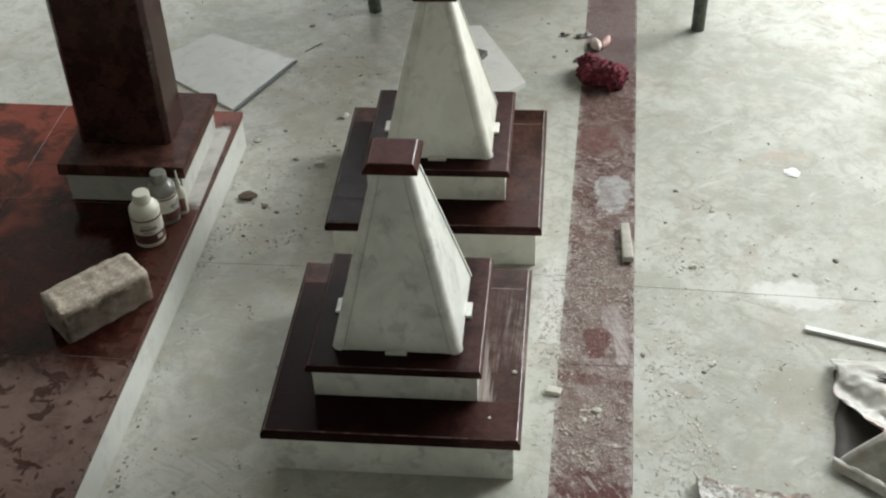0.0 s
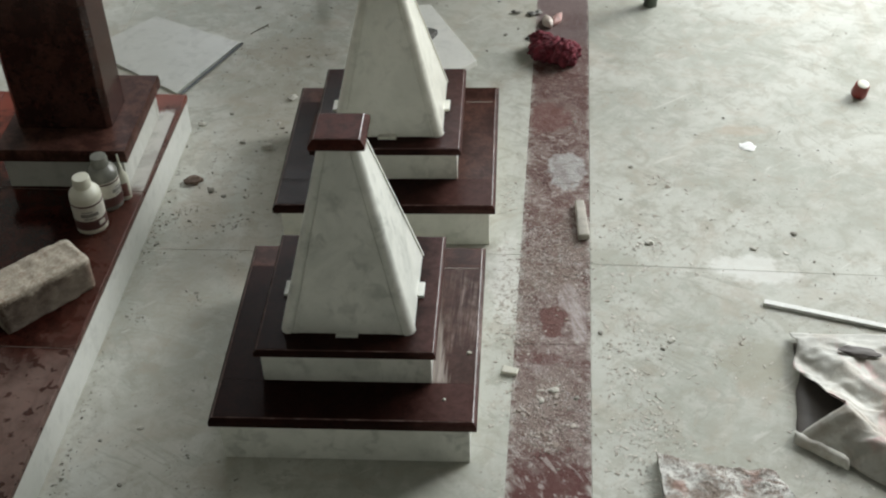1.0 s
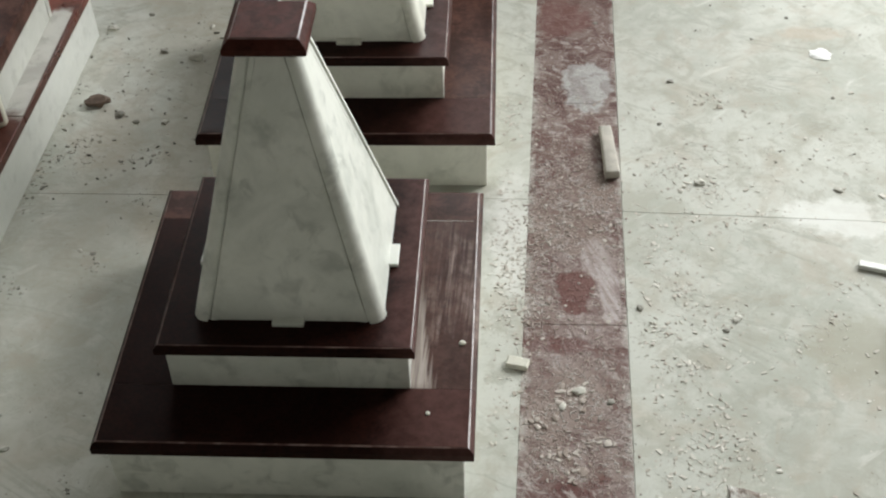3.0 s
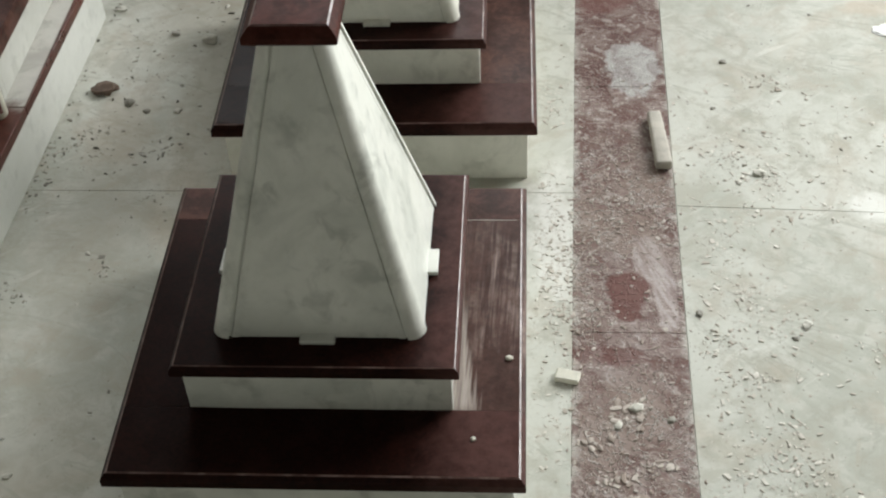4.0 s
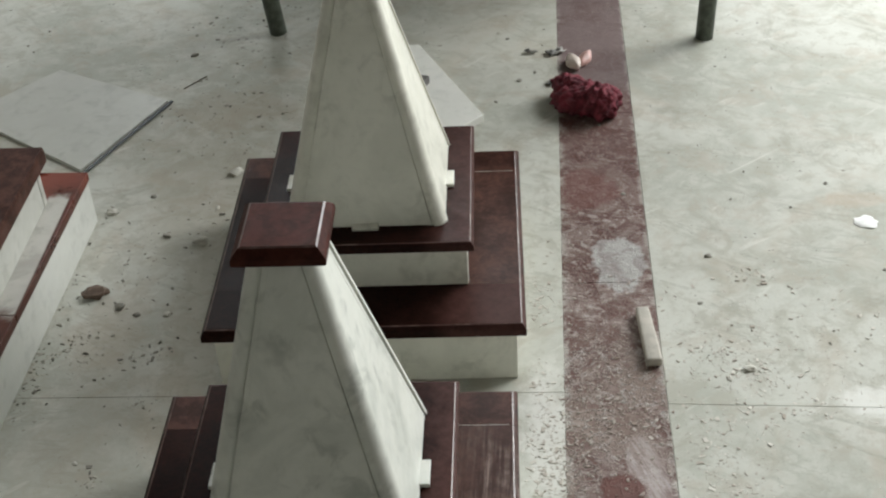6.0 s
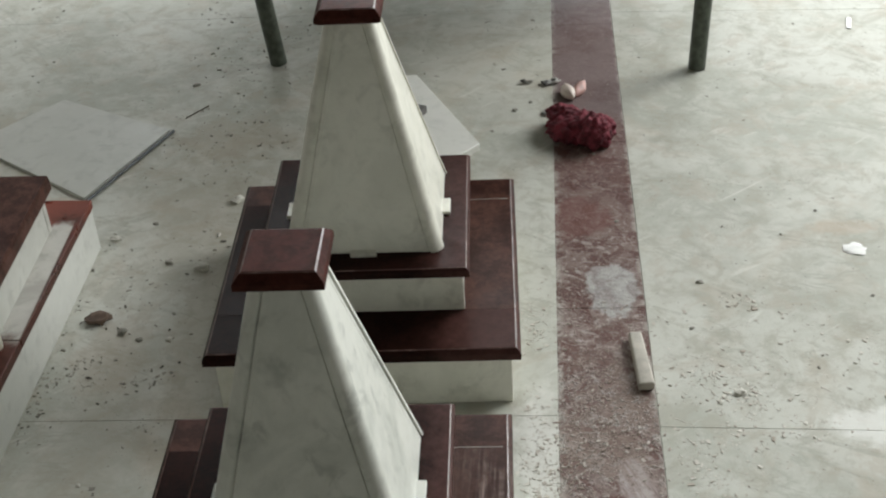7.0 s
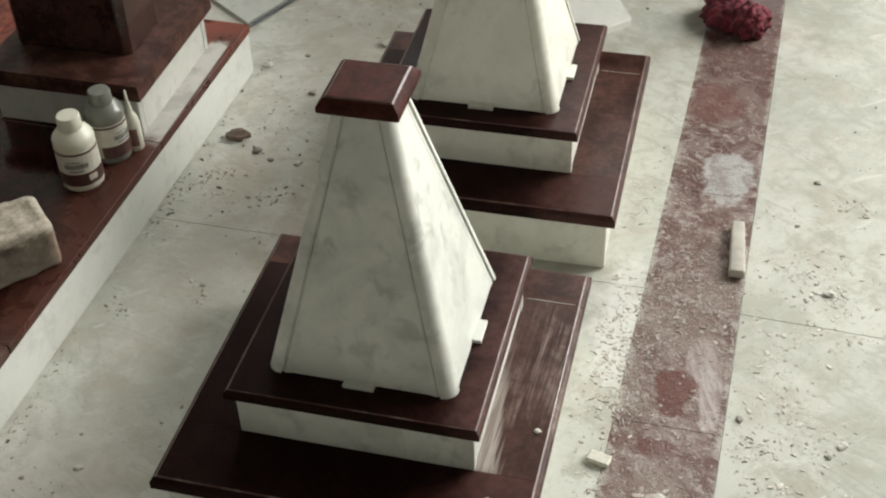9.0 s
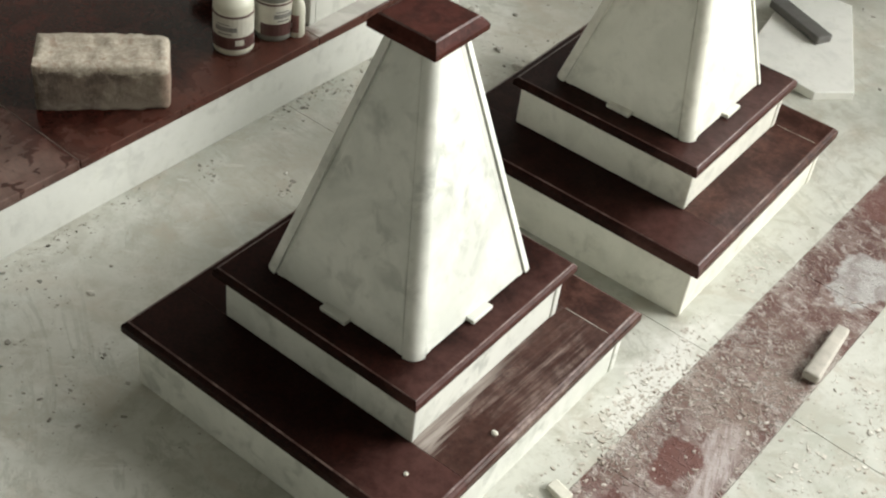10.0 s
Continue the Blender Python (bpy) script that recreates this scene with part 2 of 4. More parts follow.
    c = m.mix(m.math('MULTIPLY', patch(-0.299, 0.610, 0.07, 0.30), 0.25), c, (0.34, 0.29, 0.215))
    c = m.mix(m.math('MULTIPLY', patch(-0.456, 0.542, 0.07, 0.12), 0.3), c, (0.40, 0.33, 0.25))
    c = m.mix(m.math('MULTIPLY', patch(-0.334, -0.153, 0.10, 0.22), 0.1), c, (0.42, 0.40, 0.33))
    c = m.mix(m.math('MULTIPLY', patch(-0.350, 1.291, 0.16, 0.10), 0.45), c, (0.36, 0.32, 0.25))
    # brown stains mixed with painted shade west of the monuments
    c = m.mix(m.math('MULTIPLY', patch(-0.36, 0.98, 0.17, 0.26, 0.4, 1.3), 0.42), c, (0.33, 0.295, 0.225))
    c = m.mix(m.math('MULTIPLY', patch(-0.43, 0.30, 0.12, 0.30, 0.4, 1.3), 0.30), c, (0.35, 0.315, 0.245))
    # shadow of the work table, painted into the floor colour
    c = m.mix(m.math('MULTIPLY', patch(0.22, 1.65, 0.45, 0.30, 0.4, 1.3), 0.30), c, (0.34, 0.32, 0.265))
    # stain and painted shade left of the front monument
    c = m.mix(m.math('MULTIPLY', patch(-0.41, -0.20, 0.10, 0.28, 0.4, 1.3), 0.30), c, (0.36, 0.335, 0.265))
    c = m.mix(m.math('MULTIPLY', patch(0.890, 0.904, 0.07, 0.03), 0.4), c, (0.46, 0.37, 0.28))
    m.colour(c)
    m.rough(m.ramp(mid, 0.35, 0.7, 0.62, 0.8))
    h = m.math('ADD', m.math('MULTIPLY', mid, 0.6), m.math('MULTIPLY', fine, 0.4))
    m.bump(h, 0.25, 0.002)
    return m.m


def make_strip(name):
    """Red granite border trampled over with dust: brushed swirls, curls of plaster, patches wiped clean."""
    m = Mat(name, 0.55)
    m.world_space()
    x, y = m.sep()[0], m.sep()[1]
    grain = m.noise(150.0, 5, 0.7)
    c = m.mix(m.ramp(grain, 0.35, 0.68), (0.045, 0.013, 0.010), (0.105, 0.030, 0.024))
    wob = m.noise(24.0, 4, 0.6)

    def patch(px, py, rx, ry, lo=0.75, hi=1.05, rough=1.6):
        """One at the middle of an uneven oval, nought outside."""
        dx = m.math('DIVIDE', m.math('SUBTRACT', x, px), rx)
        dy = m.math('DIVIDE', m.math('SUBTRACT', y, py), ry)
        r = m.math('SQRT', m.math('ADD', m.math('MULTIPLY', dx, dx), m.math('MULTIPLY', dy, dy)))
        r = m.math('ADD', r, m.math('MULTIPLY', m.math('SUBTRACT', wob, 0.5), rough))
        return m.ramp(r, lo, hi, 1.0, 0.0)

    # a brownish film everywhere, thinner in clouds and towards the two ends
    film = m.noise(8.0, 6, 0.62, 0.3)
    worn = m.math('MULTIPLY', m.ramp(y, -0.40, -0.24, 0.30, 1.0), m.ramp(y, 0.95, 1.35, 1.0, 0.55))
    c = m.mix(m.math('MULTIPLY', m.ramp(film, 0.38, 0.58, 0.25, 0.85), worn), c, (0.150, 0.092, 0.079))
    # blotches and swirls of mauve and paler dust with ragged, trampled edges
    blot = m.noise(21.0, 7, 0.66, 0.9)
    swirl = m.noise(34.0, 5, 0.6, 1.9, m.scaled((1.0, 1.5, 1), (2, 9, 0), (0, 0, 0.4)))
    zone = m.math('MULTIPLY', m.ramp(y, -0.34, -0.22, 0.25, 1.0), m.ramp(y, 0.75, 1.05, 1.0, 0.4))
    c = m.mix(m.math('MULTIPLY', m.ramp(blot, 0.47, 0.55, 0.0, 0.62), zone), c, (0.275, 0.215, 0.195))
    c = m.mix(m.math('MULTIPLY', m.ramp(blot, 0.46, 0.38, 0.0, 0.75), zone), c, (0.105, 0.046, 0.037))
    c = m.mix(m.math('MULTIPLY', m.ramp(swirl, 0.55, 0.60, 0.0, 0.7), zone), c, (0.43, 0.385, 0.355))
    c = m.mix(m.math('MULTIPLY', m.ramp(swirl, 0.43, 0.37, 0.0, 0.60), zone), c, (0.15, 0.088, 0.074))
    # gritty specks, dark and pale
    speck = m.noise(85.0, 6, 0.72, 0.3)
    c = m.mix(m.math('MULTIPLY', m.ramp(speck, 0.47, 0.40, 0.0, 0.42), zone), c, (0.125, 0.066, 0.055))
    c = m.mix(m.math('MULTIPLY', m.ramp(speck, 0.56, 0.66, 0.0, 0.30), zone), c, (0.47, 0.425, 0.385))
    # broom strokes, curving across the border
    brush = m.noise(13.0, 7, 0.66, 0.9, m.scaled((1.0, 3.0, 1), (3, 5, 0), (0, 0, 0.55)))
    strokes = m.math('MULTIPLY', m.ramp(brush, 0.44, 0.66, 0.0, 0.42), m.ramp(y, 0.30, 0.22, 0.12, 1.0))
    c = m.mix(m.math('MULTIPLY', strokes, m.ramp(y, -0.3, -0.1, 0.2, 1.0)), c, (0.37, 0.32, 0.30))
    sweep = m.noise(55.0, 5, 0.62, 0.3, m.scaled((3.0, 0.30, 1), (1, 4, 0), (0, 0, -0.36)))
    wiped = m.math('MAXIMUM', patch(0.436, 0.232, 0.026, 0.060, 0.75, 1.05, 0.5), patch(0.459, 0.160, 0.019, 0.080, 0.75, 1.05, 0.5))
    c = m.mix(m.math('MULTIPLY', wiped, m.ramp(sweep, 0.38, 0.58, 0.3, 0.95)), c, (0.40, 0.350, 0.335))
    # curls of plaster pressed flat
    curl = m.noise(58.0, 3, 0.5, 1.3)
    curl = m.ramp(m.math('ABSOLUTE', m.math('SUBTRACT', curl, 0.5)), 0.0, 0.030, 1.0, 0.0)
    heap = m.math('MAXIMUM', patch(0.392, 0.377, 0.15, 0.16, 0.5, 1.2, 1.2), patch(0.343, 0.170, 0.035, 0.15, 0.5, 1.2, 1.2))
    heap = m.math('MAXIMUM', heap, patch(0.399, -0.112, 0.10, 0.13, 0.5, 1.2, 1.4))
    k = m.math('MULTIPLY', curl, m.math('ADD', m.math('MULTIPLY', heap, 0.7), m.math('MULTIPLY', zone, 0.20)))
    c = m.mix(m.math('MULTIPLY', heap, m.ramp(film, 0.36, 0.58, 0.1, 0.5)), c, (0.235, 0.18, 0.148))
    k = m.math('MULTIPLY', k, m.math('SUBTRACT', 1.0, m.math('MULTIPLY', wiped, 0.85)))
    c = m.mix(k, c, (0.50, 0.465, 0.42))
    # a pale dried puddle, and red patches wiped clean
    c = m.mix(m.math('MULTIPLY', patch(0.438, 0.715, 0.056, 0.090, 0.75, 0.98, 1.5), m.ramp(blot, 0.36, 0.6, 0.45, 0.85)), c, (0.46, 0.455, 0.44))
    c = m.mix(m.math('MULTIPLY', patch(0.402, 0.160, 0.034, 0.056, 0.7, 1.0, 1.5), 0.85), c, (0.115, 0.040, 0.031))
    c = m.mix(m.math('MULTIPLY', patch(0.371, 0.040, 0.060, 0.022, 0.6, 1.1), 0.6), c, (0.105, 0.032, 0.025))
    c = m.mix(m.math('MULTIPLY', patch(0.396, -0.410, 0.13, 0.19), 0.8), c, (0.085, 0.020, 0.015))
    c = m.mix(m.math('MULTIPLY', patch(0.379, 0.951, 0.08, 0.07), 0.5), c, (0.15, 0.055, 0.045))
    c = m.mix(m.math('MULTIPLY', m.ramp(y, 1.28, 1.40), m.ramp(film, 0.35, 0.6, 0.5, 0.8)), c, (0.20, 0.155, 0.150))
    splash = m.noise(40.0, 7, 0.72, 0.9, m.scaled((1.8, 0.6, 1), (6, 2, 0), (0, 0, -0.55)))
    c = m.mix(m.math('MULTIPLY', m.ramp(splash, 0.53, 0.62, 0.0, 0.7), m.ramp(y, -0.10, -0.22)), c, (0.44, 0.39, 0.36))
    # dust lying along both edges
    lean = m.math('SUBTRACT', x, m.math('MULTIPLY', y, 0.022))
    edge = m.math('MAXIMUM', m.ramp(lean, 0.336, 0.316), m.ramp(lean, 0.466, 0.480))
    c = m.mix(m.math('MULTIPLY', edge, m.ramp(blot, 0.42, 0.58, 0.0, 0.75)), c, (0.48, 0.455, 0.41))
    m.colour(c)
    m.rough(m.ramp(y, 0.9, 1.4, 0.66, 0.55))
    m.b.inputs["Specular IOR Level"].default_value = 0.25
    m.bump(m.math('ADD', m.math('MULTIPLY', k, 1.2), m.math('MULTIPLY', blot, 0.7)), 0.8, 0.004)
    return m.m


MARBLE = make_marble("white_marble", (0.665, 0.67, 0.615), (0.45, 0.47, 0.425), 0.85)
MARBLE_CREAM = make_marble("cream_marble", (0.70, 0.69, 0.61), (0.48, 0.48, 0.41), 0.55)
MARBLE_PLAIN = make_marble("plain_white_marble", (0.80, 0.795, 0.745), (0.66, 0.67, 0.62), 0.35)
MARBLE_RISER = make_marble("riser_marble", (0.63, 0.635, 0.59), (0.52, 0.53, 0.49), 0.5)
MARBLE_DUSTY_SHADED = make_marble("dusty_shaded_marble", (0.50, 0.50, 0.455), (0.42, 0.425, 0.38), 0.6)
GRANITE = make_granite("red_granite", 0.020, 0.0, 0.0, 0.36, 0.85, 0.065)
GRANITE_VEILED = make_granite("red_granite_veiled", 0.03, 0.0, 0.0, 0.34, 0.75, 0.06)
GRANITE_HAZY = make_granite("red_granite_hazy", 0.22)
GRANITE_DUSTY = make_granite("red_granite_dusty", 0.19, 0.62)
GRANITE_CLEAN = make_granite("red_granite_clean", 0.12, 0.0, 0.0, 0.13, 0.0, 0.6)
GRANITE_ARRIS = make_arris("red_granite_arris")
GRANITE_CAP = make_granite("red_granite_cap", 0.07, 0.0, 0.20, 0.48, 0.0, 0.04)
GRANITE_BLOCK = make_granite("red_granite_block", 0.24)
GRANITE_TOP = make_platform_granite("red_granite_platform")
FLOOR = make_floor("dusty_marble_floor")
STRIP = make_strip("dusty_granite_border")
GROUT = plain("pale_grout", (0.52, 0.51, 0.46), 0.85, 0, 0.3, 90)
GROUT_DIRTY = plain("dirty_grout", (0.16, 0.11, 0.09), 0.85, 0, 0.4, 60)
PLASTER = plain("grey_plaster", (0.27, 0.262, 0.235), 0.9, 0, 0.25, 3)
CONCRETE = plain("dark_concrete", (0.085, 0.082, 0.076), 0.9, 0, 0.3, 2)


# ---- mesh helpers ----
def link(name, bm, material, parent=None, label="", smooth=0.0):
    bmesh.ops.recalc_face_normals(bm, faces=bm.faces)
    me = bpy.data.meshes.new(name)
    bm.to_mesh(me)
    bm.free()
    me.materials.append(material)
    if smooth:
        me.polygons.foreach_set("use_smooth", [True] * len(me.polygons))
        me.set_sharp_from_angle(angle=radians(smooth))
    ob = new(name, me)
    ob.parent = parent
    if label:
        tagged(ob, label)
    return ob


def part(name, bm, material, parent, label="", smooth=0.0):
    return link(name, bm, material, parent, label, smooth)


def holder(name, m, label, category, group="", kind=""):
    ob = new(name)
    ob.empty_display_size = 0.05
    ob.matrix_world = m
    return tagged(ob, label, category, group, kind)


def box(x0, x1, y0, y1, z0, z1, bevel=0.0, seg=1):
    bm = bmesh.new()
    bmesh.ops.create_cube(bm, size=1)
    for v in bm.verts:
        v.co = ((x0 + x1) / 2 + v.co.x * (x1 - x0), (y0 + y1) / 2 + v.co.y * (y1 - y0), (z0 + z1) / 2 + v.co.z * (z1 - z0))
    if bevel:
        bmesh.ops.bevel(bm, geom=bm.edges[:], offset=bevel, segments=seg, affect='EDGES', profile=0.5)
    return bm


def prism(points, z0, z1, bevel=0.0):
    """An upright prism over a plan polygon."""
    bm = bmesh.new()
    low = [bm.verts.new((x, y, z0)) for x, y in points]
    top = [bm.verts.new((x, y, z1)) for x, y in points]
    n = len(points)
    bm.faces.new(low[::-1])
    bm.faces.new(top)
    for i in range(n):
        bm.faces.new((low[i], low[(i + 1) % n], top[(i + 1) % n], top[i]))
    if bevel:
        bmesh.ops.bevel(bm, geom=bm.edges[:], offset=bevel, segments=1, affect='EDGES')
    return bm


def moulded(x0, x1, y0, y1, profile):
    """A slab whose edge follows a profile of (inset, height), from the underside up."""
    bm = bmesh.new()
    rings = []
    for d, z in profile:
        rings.append([bm.verts.new(p) for p in ((x0 + d, y0 + d, z), (x1 - d, y0 + d, z), (x1 - d, y1 - d, z), (x0 + d, y1 - d, z))])
    bm.faces.new(rings[0][::-1])
    bm.faces.new(rings[-1])
    for a, b in zip(rings, rings[1:]):
        for i in range(4):
            bm.faces.new((a[i], a[(i + 1) % 4], b[(i + 1) % 4], b[i]))
    return bm


def lathe(profile, n=28):
    """A turned body from (radius, height) pairs."""
    bm = bmesh.new()
    rings = [[bm.verts.new((r * math.cos(2 * math.pi * i / n), r * math.sin(2 * math.pi * i / n), z)) for i in range(n)] for r, z in profile]
    bm.faces.new(rings[0][::-1])
    bm.faces.new(rings[-1])
    for a, b in zip(rings, rings[1:]):
        for i in range(n):
            bm.faces.new((a[i], a[(i + 1) % n], b[(i + 1) % n], b[i]))
    return bm


def rod(bm, a, b, r, n=10, r2=None):
    a, b = Vector(a), Vector(b)
    q = (b - a).to_track_quat('Z', 'Y')
    rings = []
    for p, rr in ((a, r), (b, r2 or r)):
        rings.append([bm.verts.new(p + q @ Vector((rr * math.cos(2 * math.pi * i / n), rr * math.sin(2 * math.pi * i / n), 0))) for i in range(n)])
    bm.faces.new(rings[0][::-1])
    bm.faces.new(rings[1])
    for i in range(n):
        bm.faces.new((rings[0][i], rings[0][(i + 1) % n], rings[1][(i + 1) % n], rings[1][i]))
    return bm


def lump(rx, ry, rz, sub=2, rough=0.25, freq=2.0, seed=0.0):
    """An uneven stone, chip or clod resting on z = 0."""
    bm = bmesh.new()
    bmesh.ops.create_icosphere(bm, subdivisions=sub, radius=1)
    for v in bm.verts:
        k = 1 + rough * noise.noise(v.co * freq + Vector((seed, seed * 1.7, -seed)))
        v.co = Vector((v.co.x * rx, v.co.y * ry, max(v.co.z, -0.6) * rz)) * k
    low = min(v.co.z for v in bm.verts)
    for v in bm.verts:
        v.co.z -= low
    return bm


# ---- structure: floor, border, hall ----
JOINT = 0.0003
hall = dict(x0=-3.2, x1=4.8, y0=-4.0, y1=6.0, h=5.6)

floor = link("floor", box(hall["x0"], hall["x1"], hall["y0"], hall["y1"], -0.12, -0.0015), GROUT)
tagged(floor, "dusty pale marble floor with a red granite border", "floor", kind="structure")

wall_t = 0.23


def wall(name, x0, x1, y0, y1, z0, z1, label):
    return tagged(link(name, box(x0, x1, y0, y1, z0, z1), PLASTER), label, "wall", kind="structure")


X0, X1, Y0, Y1, H = hall["x0"], hall["x1"], hall["y0"], hall["y1"], hall["h"]
wall("wall_west", X0 - wall_t, X0, Y0, Y1, -0.12, H, "grey plastered wall of the hall")
wall("wall_south", X0 - wall_t, X1 + wall_t, Y0 - wall_t, Y0, -0.12, H, "grey plastered wall of the hall")
EY0, EY1, NX0, NX1, SILL, LINTEL = 2.4, 5.6, -1.9, 3.4, 1.4, 4.8
wall("wall_east_south", X1, X1 + wall_t, Y0, EY0, -0.12, H, "grey plastered wall beside a wide window opening")
wall("wall_east_north", X1, X1 + wall_t, EY1, Y1, -0.12, H, "grey plastered pier beside a wide window opening")
wall("wall_east_sill", X1, X1 + wall_t, EY0, EY1, -0.12, SILL, "plastered wall under a wide window opening")
wall("wall_east_lintel", X1, X1 + wall_t, EY0, EY1, LINTEL, H, "plastered lintel over a wide window opening")
wall("wall_north_west", X0 - wall_t, NX0, Y1, Y1 + wall_t, -0.12, H, "grey plastered wall of the hall")
wall("wall_north_east", NX1, X1 + wall_t, Y1, Y1 + wall_t, -0.12, H, "grey plastered pier beside a wide window opening")
wall("wall_north_sill", NX0, NX1, Y1, Y1 + wall_t, -0.12, SILL, "plastered wall under a wide window opening")
wall("wall_north_lintel", NX0, NX1, Y1, Y1 + wall_t, LINTEL, H, "plastered lintel over a wide window opening")
tagged(link("ceiling", box(X0 - wall_t, X1 + wall_t, Y0 - wall_t, Y1 + wall_t, H, H + 0.15), CONCRETE), "dark bare concrete ceiling", "ceiling", kind="structure")
ground = bmesh.new()
bmesh.ops.create_grid(ground, x_segments=1, y_segments=1, size=400)
for v in ground.verts:
    v.co.z = -0.35
tagged(link("ground", ground, plain("earth", (0.3, 0.27, 0.22), 0.95, 0, 0.3, 0.5)), "pale bare ground outside the hall", "ground", kind="structure")

# ---- the two pyramid monuments ----
SLAB_EDGE = [(0.002, 0.0), (0.0, 0.002), (0.0, 0.0135), (0.0015, 0.0165), (0.0045, 0.0190), (0.0060, 0.0210), (0.0085, 0.022)]


def edge_profile(z0, thick, k=1.0):
    return [(d * k, z0 + h / 0.022 * thick) for d, h in SLAB_EDGE]


def slab_strip(x0, x1, y0, y1, z0, z1, out):
    """One strip of a slab frame, moulded only on its outer sides (a set of 'l', 'r', 'f', 'b')."""
    bm = moulded(x0, x1, y0, y1, edge_profile(z0, z1 - z0))
    for v in bm.verts:
        x, y, z = v.co
        if 'l' not in out and x < (x0 + x1) / 2:
            x = x0
        if 'r' not in out and x > (x0 + x1) / 2:
            x = x1
        if 'f' not in out and y < (y0 + y1) / 2:
            y = y0
        if 'b' not in out and y > (y0 + y1) / 2:
            y = y1
        v.co = (x, y, z)
    return bm


def arrised(name, bm, material, parent, label=""):
    """A granite slab whose bevelled arris is polished, chipped pale and coloured lighter as a highlight."""
    bmesh.ops.recalc_face_normals(bm, faces=bm.faces)
    top = max(v.co.z for v in bm.verts)
    for f in bm.faces:
        low = min(v.co.z for v in f.verts)
        f.material_index = 1 if top - 0.0016 < low < top - 0.0001 else 0
    ob = part(name, bm, material, parent, label)
    ob.data.materials.append(GRANITE_ARRIS)
    return ob


def box_panels(thing, name, x0, x1, y0, y1, z0, z1, t, marble):
    """Four marble facing panels round a block: the front and back cover the ends of the sides."""
    g = 0.0006
    part(name, box(x0, x1, y0, y0 + t, z0, z1, 0.0025, 2), marble, thing)
    part(name, box(x0, x1, y1 - t, y1, z0, z1, 0.0025, 2), marble, thing)
    part(name, box(x0 + 0.002, x0 + t, y0 + t + g, y1 - t - g, z0, z1, 0.001), marble, thing)
    part(name, box(x1 - t, x1 - 0.002, y0 + t + g, y1 - t - g, z0, z1, 0.001), marble, thing)


def pyramid_panel(wb, wt, z0, z1, yb, yt, t=0.012):
    """The front sloping panel; the others are turned copies."""
    bm = bmesh.new()
    out = [bm.verts.new(p) for p in ((-wb, -yb, z0), (wb, -yb, z0), (wt, -yt, z1), (-wt, -yt, z1))]
    back = [bm.verts.new(p) for p in ((-wb, -yb + t, z0), (wb, -yb + t, z0), (wt, -yt + t, z1), (-wt, -yt + t, z1))]
    bm.faces.new(out)
    bm.faces.new(back[::-1])
    for i in range(4):
        bm.faces.new((out[i], back[i], back[(i + 1) % 4], out[(i + 1) % 4]))
    bmesh.ops.bevel(bm, geom=bm.edges[:], offset=0.0012, segments=1, affect='EDGES')
    return bm


def corner_bead(b, t, z0, z1, r0=0.0195, r1=0.0150):
    """A rounded moulding along a sloping corner with a flat fillet and a groove at each side."""
    bm = bmesh.new()
    steps = 10
    rings = []
    for s in range(steps + 1):
        f = s / steps
        c, z, r = b + (t - b) * f, z0 + (z1 - z0) * f, r0 + (r1 - r0) * f
        k = r / 0.015
        half = [(c - r - 0.0115 * k, 0.0046), (c - r - 0.0105 * k, 0.0026), (c - r - 0.0042 * k, 0.0026), (c - r - 0.0034 * k, 0.0044), (c - r - 0.0010 * k, 0.0044)]
        front = [(x, -(c - d)) for x, d in half]
        arc = [(c - r + r * math.cos(math.radians(a)), -(c - r) + r * math.sin(math.radians(a))) for a in range(-95, 6, 10)]
        side = [(-y, -x) for x, y in front[::-1]]
        inner = [(c - r - 0.0115 * k, -(c - r - 0.0115 * k))]
        rings.append([bm.verts.new((x, y, z)) for x, y in front + arc + side + inner])
    m = len(rings[0])
    bm.faces.new(rings[0][::-1])
    bm.faces.new(rings[-1])
    for p, q in zip(rings, rings[1:]):
        for i in range(m):
            bm.faces.new((p[i], p[(i + 1) % m], q[(i + 1) % m], q[i]))
    return bm


def turned(bm, quarter):
    bmesh.ops.rotate(bm, verts=bm.verts, cent=(0, 0, 0), matrix=Matrix.Rotation(quarter * math.pi / 2, 3, 'Z'))
    return bm


def leaned(bm, z0, z1, off=0.001):
    """The hand-built pyramids lean slightly to the east."""
    for v in bm.verts:
        v.co.x += off * (v.co.z - z0) / (z1 - z0)
    return bm


